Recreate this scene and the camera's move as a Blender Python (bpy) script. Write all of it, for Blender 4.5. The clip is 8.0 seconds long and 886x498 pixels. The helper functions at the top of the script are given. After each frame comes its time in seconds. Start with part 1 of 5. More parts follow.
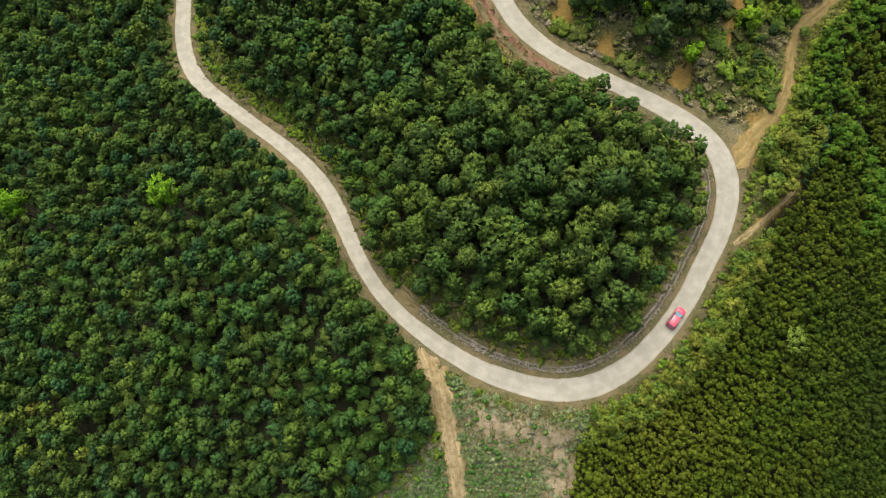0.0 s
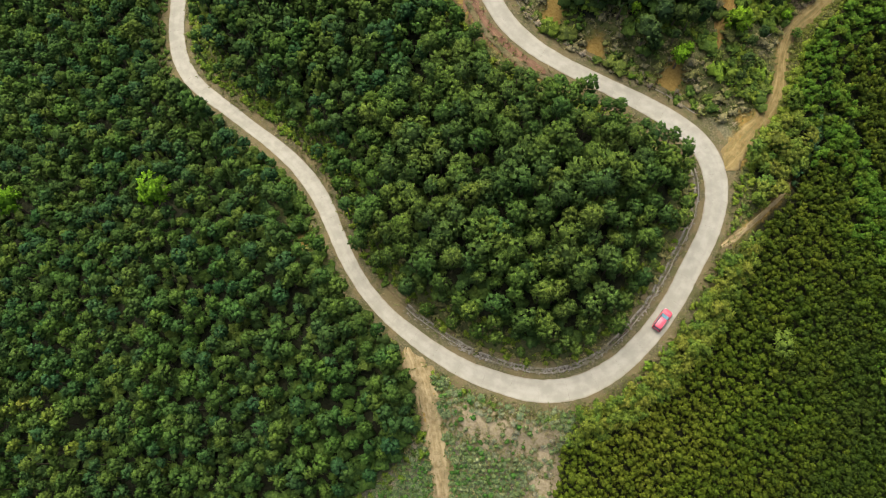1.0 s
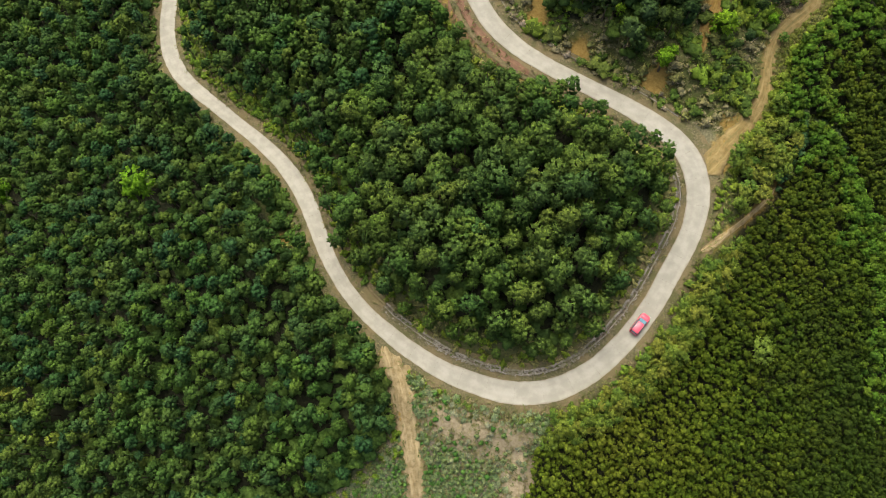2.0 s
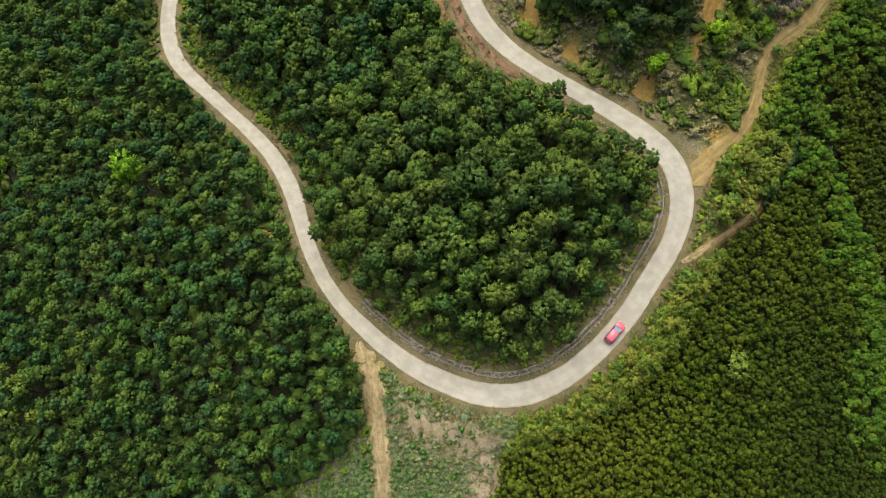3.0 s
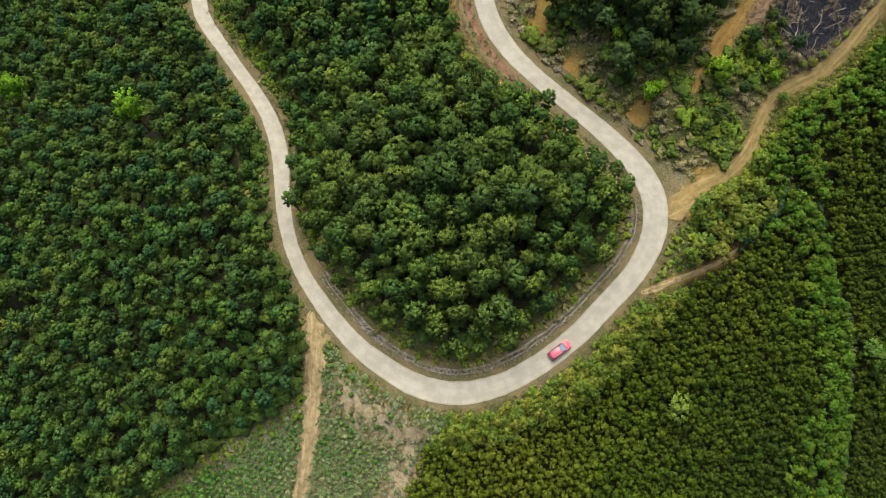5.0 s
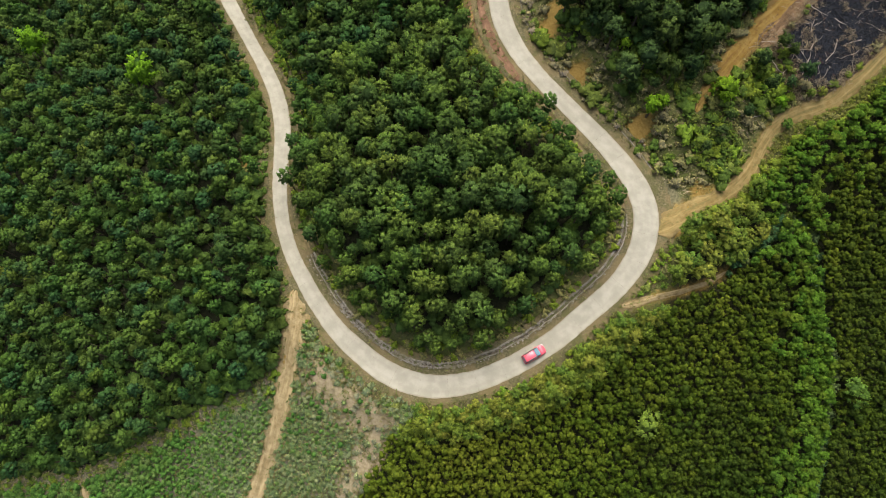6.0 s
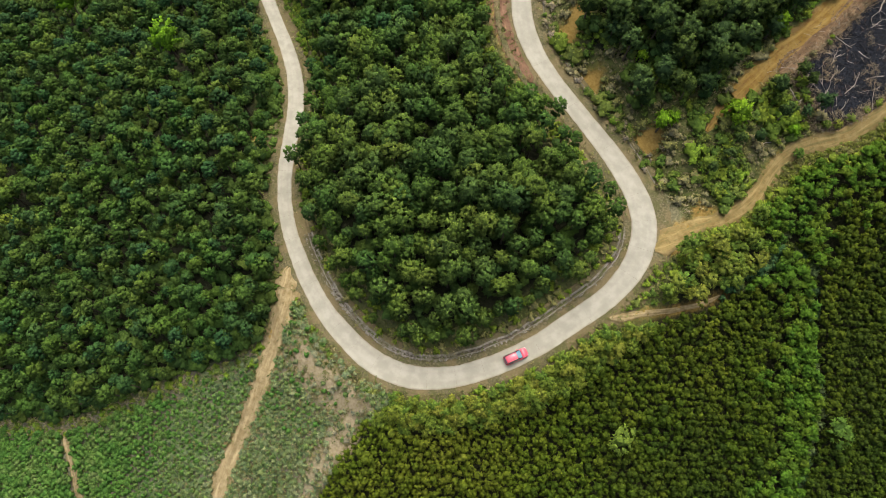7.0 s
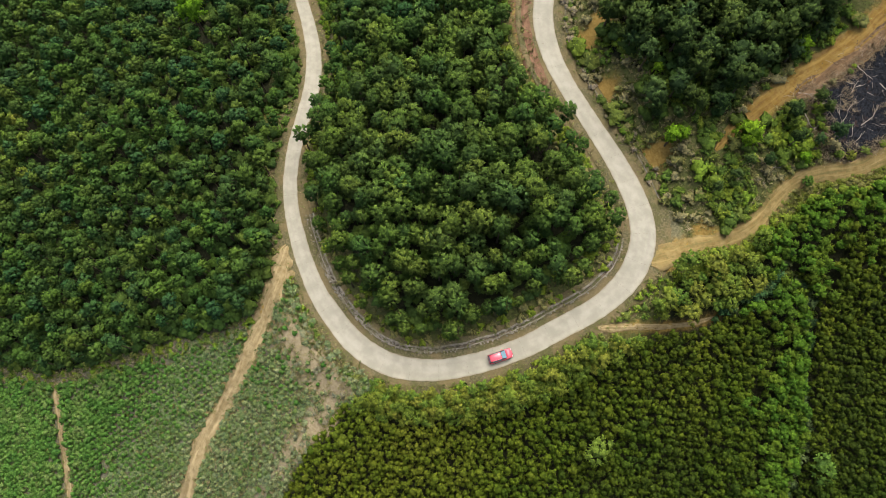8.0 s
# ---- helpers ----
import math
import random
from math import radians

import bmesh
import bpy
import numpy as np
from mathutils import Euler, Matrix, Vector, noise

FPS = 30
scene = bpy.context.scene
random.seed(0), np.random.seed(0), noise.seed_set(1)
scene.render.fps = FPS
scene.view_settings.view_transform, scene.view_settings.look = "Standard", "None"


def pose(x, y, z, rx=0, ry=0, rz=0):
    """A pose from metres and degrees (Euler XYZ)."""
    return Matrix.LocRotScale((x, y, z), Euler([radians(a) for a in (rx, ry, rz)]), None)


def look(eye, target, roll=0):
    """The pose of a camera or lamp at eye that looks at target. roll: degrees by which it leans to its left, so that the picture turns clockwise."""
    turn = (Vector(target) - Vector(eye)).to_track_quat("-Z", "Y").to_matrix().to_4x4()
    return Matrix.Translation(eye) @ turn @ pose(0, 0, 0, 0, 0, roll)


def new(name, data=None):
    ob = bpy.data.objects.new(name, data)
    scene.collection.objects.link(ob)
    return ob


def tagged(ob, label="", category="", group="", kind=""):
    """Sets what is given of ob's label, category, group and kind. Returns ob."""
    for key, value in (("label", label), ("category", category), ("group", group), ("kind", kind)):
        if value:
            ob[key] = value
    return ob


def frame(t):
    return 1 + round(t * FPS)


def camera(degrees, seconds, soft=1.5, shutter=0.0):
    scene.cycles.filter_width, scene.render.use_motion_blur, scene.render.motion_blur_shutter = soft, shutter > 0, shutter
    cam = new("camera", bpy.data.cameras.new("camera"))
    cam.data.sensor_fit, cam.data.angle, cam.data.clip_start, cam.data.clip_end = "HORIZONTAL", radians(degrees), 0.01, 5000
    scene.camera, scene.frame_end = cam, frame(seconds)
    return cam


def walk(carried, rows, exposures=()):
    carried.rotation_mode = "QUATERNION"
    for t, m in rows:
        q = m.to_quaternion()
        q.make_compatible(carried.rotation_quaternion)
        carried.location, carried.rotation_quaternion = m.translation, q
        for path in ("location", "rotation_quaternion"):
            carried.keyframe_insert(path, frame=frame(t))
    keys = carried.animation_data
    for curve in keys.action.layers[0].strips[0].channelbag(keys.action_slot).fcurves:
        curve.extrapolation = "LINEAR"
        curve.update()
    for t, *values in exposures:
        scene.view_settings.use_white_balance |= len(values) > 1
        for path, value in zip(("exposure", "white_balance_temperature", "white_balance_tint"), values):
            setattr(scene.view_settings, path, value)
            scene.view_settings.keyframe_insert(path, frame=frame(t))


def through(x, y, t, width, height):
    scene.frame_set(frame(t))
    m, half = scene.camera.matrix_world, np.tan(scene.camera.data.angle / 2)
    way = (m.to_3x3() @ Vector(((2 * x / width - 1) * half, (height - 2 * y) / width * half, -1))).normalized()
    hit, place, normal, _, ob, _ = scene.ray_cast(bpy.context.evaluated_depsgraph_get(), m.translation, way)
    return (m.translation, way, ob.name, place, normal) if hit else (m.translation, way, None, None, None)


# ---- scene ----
cam = camera(69.72, 8.0, soft=0.82)
PATH = [
    (0, (0.002, -0.007, 114.494), (0.002, 0.634, 112.6), 2.1),
    (0.5, (1.613, 0.272, 114.584), (1.604, 0.909, 112.689), 1.6),
    (1, (3.722, 0.448, 114.578), (3.7, 1.083, 112.681), 0.7),
    (1.5, (6.356, 0.682, 114.492), (6.321, 1.315, 112.595), -0.0),
    (3, (15.597, 1.406, 114.344), (15.503, 2.031, 112.446), -1.6),
    (3.5, (19.017, 1.667, 114.302), (18.894, 2.287, 112.404), -1.8),
    (4, (22.418, 1.898, 114.187), (22.266, 2.513, 112.29), -1.8),
    (4.5, (25.956, 2.317, 114.083), (25.773, 2.924, 112.186), -1.8),
    (6, (34.849, 3.961, 113.822), (34.588, 4.534, 111.924), -0.4),
    (6.5, (37.201, 4.618, 113.734), (36.915, 5.175, 111.835), 0.3),
    (7, (39.213, 5.11, 113.629), (38.901, 5.653, 111.729), 0.7),
    (7.5, (41.322, 5.606, 113.447), (40.983, 6.134, 111.548), 1.0),
    (8, (43.307, 6.527, 113.411), (42.945, 7.035, 111.511), 1.1),
]
walk(cam, [(t, look(eye, target, roll)) for t, eye, target, roll in PATH])

# ---- sky and light: high thin overcast ----
SUN_UP, SUN_TURN = 64.0, 335.0
world = bpy.data.worlds.new("overcast_sky")
scene.world = world
world.use_nodes = True
sky = world.node_tree.nodes.new("ShaderNodeTexSky")
sky.sky_type, sky.sun_disc = "NISHITA", False
sky.sun_elevation, sky.sun_rotation = radians(SUN_UP), radians(SUN_TURN)
sky.air_density, sky.dust_density, sky.ozone_density = 0.7, 8.0, 0.3
world.node_tree.links.new(sky.outputs[0], world.node_tree.nodes["Background"].inputs[0])
world.node_tree.nodes["Background"].inputs[1].default_value = 0.135
sun_data = bpy.data.lights.new("sun", "SUN")
sun_data.energy, sun_data.angle, sun_data.color = 1.9, radians(65), (1.0, 0.96, 0.90)
sun = new("sun", sun_data)
sun.rotation_euler = (radians(90 - SUN_UP), 0, radians(180 - SUN_TURN))
scene.view_settings.exposure = 0.92

# ---- materials ----


class Nodes:
    """A small node-tree writer."""

    def __init__(self, name, rough=0.8, spec=0.3):
        self.mat = bpy.data.materials.new(name)
        self.mat.use_nodes = True
        self.t = self.mat.node_tree
        self.bsdf = self.t.nodes["Principled BSDF"]
        self.out = self.t.nodes["Material Output"]
        self.bsdf.inputs["Roughness"].default_value = rough
        self.bsdf.inputs["Specular IOR Level"].default_value = spec
        self.pos = self.t.nodes.new("ShaderNodeNewGeometry")

    def put(self, socket, value):
        if hasattr(value, "is_output"):
            self.t.links.new(value, socket)
        elif isinstance(value, tuple):
            socket.default_value = (*value, 1.0) if len(value) == 3 and socket.type == "RGBA" else value
        else:
            socket.default_value = value

    def noise(self, scale, detail=4.0, rough=0.6, warp=0.0):
        n = self.t.nodes.new("ShaderNodeTexNoise")
        self.t.links.new(self.pos.outputs["Position"], n.inputs["Vector"])
        n.inputs["Scale"].default_value, n.inputs["Detail"].default_value = scale, detail
        n.inputs["Roughness"].default_value, n.inputs["Distortion"].default_value = rough, warp
        return n.outputs["Fac"]

    def streaks(self, across, along):
        """Noise drawn out along a track."""
        v = self.t.nodes.new("ShaderNodeCombineXYZ")
        self.put(v.inputs[0], self.math("MULTIPLY", self.attr("across"), across))
        self.put(v.inputs[1], self.math("MULTIPLY", self.attr("along"), along))
        n = self.t.nodes.new("ShaderNodeTexNoise")
        self.t.links.new(v.outputs[0], n.inputs["Vector"])
        n.inputs["Scale"].default_value, n.inputs["Detail"].default_value, n.inputs["Distortion"].default_value = 1.6, 5.0, 0.4
        return n.outputs["Fac"]

    def ramp(self, value, low, high):
        n = self.t.nodes.new("ShaderNodeMapRange")
        n.interpolation_type = "SMOOTHSTEP"
        self.put(n.inputs[0], value)
        n.inputs[1].default_value, n.inputs[2].default_value = low, high
        return n.outputs[0]

    def mix(self, fac, a, b, kind="MIX"):
        n = self.t.nodes.new("ShaderNodeMix")
        n.data_type, n.blend_type = "RGBA", kind
        self.put(n.inputs[0], fac)
        self.put(n.inputs[6], a)
        self.put(n.inputs[7], b)
        return n.outputs[2]

    def math(self, op, a, b=0.0):
        n = self.t.nodes.new("ShaderNodeMath")
        n.operation = op
        self.put(n.inputs[0], a)
        self.put(n.inputs[1], b)
        return n.outputs[0]

    def attr(self, name):
        n = self.t.nodes.new("ShaderNodeAttribute")
        n.attribute_name = name
        return n.outputs["Fac"]

    def rand(self):
        return self.t.nodes.new("ShaderNodeObjectInfo").outputs["Random"]

    def island(self):
        return self.pos.outputs["Random Per Island"]

    def ramp_colours(self, value, stops):
        n = self.t.nodes.new("ShaderNodeValToRGB")
        self.put(n.inputs[0], value)
        el = n.color_ramp.elements
        while len(el) < len(stops):
            el.new(0.5)
        for e, (p, c) in zip(el, stops):
            e.position, e.color = p, (*c, 1.0)
        return n.outputs[0]

    def done(self, colour, bump=None, strength=0.4, distance=0.05):
        self.put(self.bsdf.inputs["Base Color"], colour)
        if bump is not None:
            b = self.t.nodes.new("ShaderNodeBump")
            b.inputs["Strength"].default_value, b.inputs["Distance"].default_value = strength, distance
            self.put(b.inputs["Height"], bump)
            self.t.links.new(b.outputs[0], self.bsdf.inputs["Normal"])
        return self.mat


def plain(name, colour, rough=0.5, metal=0.0, grain=30.0, vary=0.12, coat=0.0):
    n = Nodes(name, rough)
    n.bsdf.inputs["Metallic"].default_value = metal
    n.bsdf.inputs["Coat Weight"].default_value = coat
    dark = tuple(c * (1 - vary) for c in colour)
    return n.done(n.mix(n.noise(grain), dark, colour))


def leaf_material(name, stops, through=0.15, vary=0.22, patch=0.0, speckle=0.28, young=1.0):
    """Foliage: one hue a plant, from its tint or its own chance number, a shade a leaf, and yellower young tips, with
    light painted onto them and shade onto inner leaves.
    """
    n = Nodes(name, 0.7, 0.06)
    tint = n.attr("tint")
    single = n.math("LESS_THAN", tint, 0.001)
    own = n.math("ADD", tint, n.math("MULTIPLY", single, n.rand()))
    colour = n.ramp_colours(own, stops)
    shade = n.math("ADD", n.math("MULTIPLY", n.island(), 2 * vary), 1.0 - vary)
    colour = n.mix(1.0, colour, n.mix(shade, (0, 0, 0), (1, 1, 1)), "MULTIPLY")
    # light on the tips and shade on inner leaves are painted into the colour
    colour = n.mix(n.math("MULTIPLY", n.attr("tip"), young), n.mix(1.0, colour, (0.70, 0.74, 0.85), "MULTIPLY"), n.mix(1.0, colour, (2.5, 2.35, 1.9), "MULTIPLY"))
    speck = n.noise(1.9, 4, 0.7)
    colour = n.mix(n.ramp(speck, 0.40, 0.60), n.mix(speckle, colour, n.mix(1.0, colour, (0.42, 0.45, 0.48), "MULTIPLY")), n.mix(speckle, colour, n.mix(1.0, colour, (1.7, 1.6, 1.3), "MULTIPLY")))
    if patch:
        colour = n.mix(n.ramp(n.noise(0.06, 2), 0.42, 0.62), colour, n.mix(1.0, colour, (0.92, 1.05, 0.95), "MULTIPLY"))
    n.done(colour, n.noise(3.0, 4), 0.8, 0.3)
    tr = n.t.nodes.new("ShaderNodeBsdfTranslucent")
    n.put(tr.inputs[0], colour)
    m = n.t.nodes.new("ShaderNodeMixShader")
    m.inputs[0].default_value = through
    n.t.links.new(n.bsdf.outputs[0], m.inputs[1])
    n.t.links.new(tr.outputs[0], m.inputs[2])
    n.t.links.new(m.outputs[0], n.out.inputs[0])
    return n.mat


PINE = leaf_material("pine_foliage", [(0.0, (0.040, 0.079, 0.018)), (0.2, (0.074, 0.117, 0.020)), (0.4, (0.044, 0.084, 0.021)), (0.55, (0.085, 0.123, 0.022)),
                                      (0.75, (0.049, 0.092, 0.020)), (0.9, (0.040, 0.080, 0.022)), (1.0, (0.065, 0.105, 0.023))], patch=1)
WEST_LEAF = leaf_material("forest_foliage", [(0, (0.030, 0.067, 0.015)), (0.2, (0.055, 0.097, 0.016)), (0.4, (0.024, 0.064, 0.021)), (0.55, (0.066, 0.101, 0.016)), (0.75, (0.036, 0.074, 0.017)), (0.9, (0.022, 0.059, 0.022)), (1, (0.045, 0.079, 0.017))], patch=1)
BRIGHT = leaf_material("lime_foliage", [(0.0, (0.100, 0.222, 0.014)), (1.0, (0.140, 0.255, 0.018))], 0.3, 0.3)
ACACIA = leaf_material("acacia_foliage", [(0.0, (0.024, 0.040, 0.005)), (0.25, (0.037, 0.058, 0.005)), (0.5, (0.054, 0.075, 0.006)),
                                          (0.75, (0.067, 0.086, 0.008)), (1.0, (0.078, 0.093, 0.011))], patch=1)
RIM_ACACIA = leaf_material("roadside_acacia_foliage", [(0.0, (0.062, 0.112, 0.018)), (0.5, (0.092, 0.128, 0.018)), (1.0, (0.118, 0.135, 0.022))])
LIGHT_ACACIA = leaf_material("light_acacia_foliage", [(0.0, (0.058, 0.115, 0.020)), (0.5, (0.088, 0.130, 0.020)), (1.0, (0.110, 0.132, 0.022))])
FRESH = leaf_material("fresh_acacia_foliage", [(0.0, (0.034, 0.082, 0.009)), (0.4, (0.051, 0.108, 0.010)), (0.7, (0.063, 0.103, 0.010)), (1.0, (0.033, 0.079, 0.010))])
CROP = leaf_material("crop_foliage", [(0.0, (0.045, 0.122, 0.024)), (0.4, (0.072, 0.154, 0.032)), (0.7, (0.105, 0.160, 0.052)), (1.0, (0.160, 0.195, 0.098))], 0.25, 0.3, 0.0, 0.3)
SCRUB = leaf_material("scrub_foliage", [(0.0, (0.084, 0.156, 0.017)), (0.2, (0.132, 0.182, 0.022)), (0.4, (0.058, 0.108, 0.020)), (0.55, (0.104, 0.138, 0.030)), (0.7, (0.160, 0.162, 0.064)),
                                        (0.85, (0.180, 0.162, 0.114)), (1.0, (0.228, 0.198, 0.150))], 0.2, 0.4)
WEED = leaf_material("weed_foliage", [(0.0, (0.090, 0.154, 0.051)), (0.5, (0.143, 0.189, 0.090)), (0.8, (0.210, 0.217, 0.135)), (1.0, (0.285, 0.238, 0.173))], 0.2, 0.3, 0.0, 0.3, 0.5)
TEAL = leaf_material("blue_green_foliage", [(0.0, (0.036, 0.093, 0.036)), (0.5, (0.068, 0.128, 0.049)), (1.0, (0.099, 0.128, 0.049))], 0.15, 0.3)
DARK_PINE = leaf_material("dark_pine_foliage", [(0.0, (0.030, 0.061, 0.018)), (0.5, (0.050, 0.080, 0.018)), (1.0, (0.035, 0.072, 0.025))])
DRY = leaf_material("dry_stems", [(0.0, (0.20, 0.165, 0.115)), (0.4, (0.27, 0.235, 0.18)), (0.7, (0.16, 0.15, 0.07)), (1.0, (0.24, 0.20, 0.16))], 0.05, 0.35, 0.0, 0.3)
MEADOW = leaf_material("track_grass", [(0.0, (0.120, 0.150, 0.022)), (0.6, (0.170, 0.185, 0.040)), (1.0, (0.215, 0.200, 0.075))], 0.2, 0.25, 0.0, 0.2, 0.4)
GRASS = leaf_material("verge_grass", [(0.0, (0.070, 0.095, 0.020)), (0.3, (0.150, 0.145, 0.060)), (0.5, (0.060, 0.088, 0.018)), (0.75, (0.120, 0.140, 0.048)), (1.0, (0.210, 0.185, 0.105))], 0.2, 0.3, 0.0, 0.3)


def bark_material():
    n = Nodes("bark", 0.9)
    return n.done(n.mix(n.noise(9, 5), (0.045, 0.034, 0.024), (0.11, 0.085, 0.06)), n.noise(25), 0.6)


BARK = bark_material()


def ground_material():
    n = Nodes("hill_ground", 0.95, 0.15)
    fine, mid, big = n.noise(2.6, 6), n.noise(0.5, 5), n.noise(0.08, 3)
    grass = n.mix(n.ramp(fine, 0.3, 0.7), (0.045, 0.052, 0.016), (0.125, 0.122, 0.05))
    grass = n.mix(n.math("MULTIPLY", n.ramp(mid, 0.36, 0.6), n.ramp(fine, 0.35, 0.6)), grass, (0.065, 0.085, 0.02))
    # leaf litter and plantation floor, darkened in colour for the shade under trees
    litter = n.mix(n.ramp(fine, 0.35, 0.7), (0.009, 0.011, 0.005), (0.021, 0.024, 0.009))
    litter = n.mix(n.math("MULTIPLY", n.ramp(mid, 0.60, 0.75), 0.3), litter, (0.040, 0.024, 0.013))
    shaded_grove = n.mix(n.ramp(fine, 0.35, 0.7), (0.012, 0.015, 0.006), (0.032, 0.034, 0.012))
    dry = n.mix(n.ramp(fine, 0.3, 0.7), (0.070, 0.072, 0.046), (0.168, 0.154, 0.118))
    dry = n.mix(n.math("MULTIPLY", n.ramp(mid, 0.40, 0.60), 0.7), dry, (0.062, 0.088, 0.034))
    pale = n.mix(n.ramp(fine, 0.3, 0.7), (0.205, 0.168, 0.098), (0.305, 0.258, 0.165))
    pale = n.mix(n.ramp(mid, 0.56, 0.76), pale, (0.15, 0.16, 0.075))
    soil = n.mix(n.ramp(fine, 0.3, 0.7), (0.170, 0.112, 0.026), (0.245, 0.170, 0.050))
    ash = n.mix(n.ramp(fine, 0.35, 0.65), (0.004, 0.005, 0.007), (0.020, 0.023, 0.030))
    ash = n.mix(n.ramp(n.noise(0.8, 6), 0.58, 0.70), ash, (0.045, 0.028, 0.021))
    scorched = n.mix(n.ramp(fine, 0.35, 0.65), (0.035, 0.027, 0.017), (0.105, 0.072, 0.045))
    gravel = n.mix(n.ramp(fine, 0.3, 0.7), (0.085, 0.084, 0.044), (0.16, 0.148, 0.085))
    woods = n.mix(n.ramp(n.noise(0.35, 4), 0.35, 0.65), (0.018, 0.030, 0.010), (0.05, 0.075, 0.022))
    wob = n.math("MULTIPLY", n.math("SUBTRACT", n.noise(0.9, 5), 0.5), 3.0)
    c = grass
    for name, layer, soft in (("forest", litter, 1.2), ("shaded_grove", shaded_grove, 1.0), ("field", dry, 1.0), ("pale", pale, 2.0), ("gravel", gravel, 0.8), ("soil", soil, 0.9), ("scorch", scorched, 1.3), ("burn", ash, 1.0), ("faraway", woods, 8.0)):
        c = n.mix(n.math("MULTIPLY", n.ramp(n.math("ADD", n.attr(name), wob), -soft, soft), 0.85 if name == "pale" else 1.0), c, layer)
    return n.done(c, n.math("ADD", fine, mid), 0.8, 0.25)


GROUND = ground_material()


def concrete_material():
    n = Nodes("pale_concrete", 0.85, 0.25)
    c = n.mix(n.ramp(n.noise(0.45, 5), 0.35, 0.7), (0.220, 0.216, 0.172), (0.284, 0.280, 0.228))
    c = n.mix(n.math("MULTIPLY", n.ramp(n.noise(6, 6), 0.5, 0.75), 0.35), c, (0.20, 0.182, 0.142))
    worn = n.ramp(n.math("ADD", n.math("ABSOLUTE", n.attr("across")), n.math("MULTIPLY", n.noise(0.8), 0.25)), 0.98, 1.12)
    c = n.mix(n.math("MULTIPLY", worn, 0.6), c, (0.17, 0.14, 0.095))
    lane = n.ramp(n.math("ADD", n.math("ABSOLUTE", n.math("SUBTRACT", n.math("ABSOLUTE", n.attr("across")), 0.45)), n.math("MULTIPLY", n.noise(0.5, 4), 0.3)), 0.40, 0.12)
    c = n.mix(n.math("MULTIPLY", lane, 0.22), c, (0.19, 0.178, 0.15))
    c = n.mix(n.math("MULTIPLY", n.rand(), 0.08), c, (0.246, 0.234, 0.188))
    return n.done(c, n.noise(20, 5), 0.25, 0.02)


CONCRETE = concrete_material()


def verge_material():
    n = Nodes("verge_earth", 0.95, 0.15)
    c = n.mix(n.ramp(n.noise(3.0, 6), 0.3, 0.7), (0.054, 0.052, 0.024), (0.125, 0.112, 0.060))
    c = n.mix(n.math("MULTIPLY", n.ramp(n.noise(0.6, 5), 0.46, 0.60), 0.75), c, (0.066, 0.068, 0.024))
    c = n.mix(n.math("MULTIPLY", n.ramp(n.noise(0.22, 4), 0.44, 0.60), 0.5), c, (0.150, 0.116, 0.058))
    c = n.mix(n.math("MULTIPLY", n.ramp(n.noise(1.3, 5), 0.60, 0.72), 0.5), c, (0.19, 0.165, 0.115))
    return n.done(c, n.noise(4, 6), 0.8, 0.15)


VERGE = verge_material()


def stone_material():
    n = Nodes("ditch_stone", 0.9, 0.2)
    c = n.mix(n.ramp(n.noise(2.2, 6), 0.35, 0.65), (0.075, 0.068, 0.052), (0.21, 0.195, 0.16))
    c = n.mix(n.math("MULTIPLY", n.island(), 0.5), c, (0.26, 0.245, 0.21))
    c = n.mix(n.math("MULTIPLY", n.ramp(n.noise(0.5, 4), 0.45, 0.6), 0.6), c, (0.095, 0.09, 0.04))
    return n.done(c, n.noise(8, 5), 0.6, 0.05)


STONE = stone_material()


def mud_material():
    n = Nodes("ditch_mud", 0.9, 0.2)
    c = n.mix(n.ramp(n.noise(2.5, 6), 0.35, 0.65), (0.05, 0.044, 0.03), (0.15, 0.128, 0.09))
    c = n.mix(n.ramp(n.noise(0.55, 5), 0.45, 0.58), c, (0.075, 0.085, 0.028))
    return n.done(c, n.noise(6, 5), 0.8, 0.08)


MUD = mud_material()


def track_material(name, dark, light, rut):
    n = Nodes(name, 0.95, 0.12)
    c = n.mix(n.ramp(n.noise(0.9, 6), 0.3, 0.7), dark, light)
    c = n.mix(n.math("MULTIPLY", n.ramp(n.noise(1.5, 7), 0.48, 0.68), 0.6), c, rut)
    rut_line = n.ramp(n.math("ADD", n.math("ABSOLUTE", n.math("SUBTRACT", n.math("ABSOLUTE", n.attr("across")), 0.42)), n.math("MULTIPLY", n.noise(0.9, 4), 0.5)), 0.42, 0.10)
    c = n.mix(n.math("MULTIPLY", rut_line, 0.28), c, tuple(min(1.0, v * 1.35) for v in light))
    streak = n.streaks(1.7, 0.10)
    c = n.mix(n.math("MULTIPLY", n.ramp(streak, 0.50, 0.66), 0.65), c, tuple(min(1.0, v * 1.3) for v in light))
    c = n.mix(n.math("MULTIPLY", n.ramp(streak, 0.48, 0.34), 0.55), c, rut)
    edge = n.ramp(n.math("ADD", n.math("ABSOLUTE", n.attr("across")), n.math("MULTIPLY", n.noise(0.7, 5), 0.7)), 1.05, 1.4)
    c = n.mix(n.math("MULTIPLY", edge, 0.5), c, (0.15, 0.115, 0.05))
    return n.done(c, n.noise(3, 6), 0.7, 0.2)


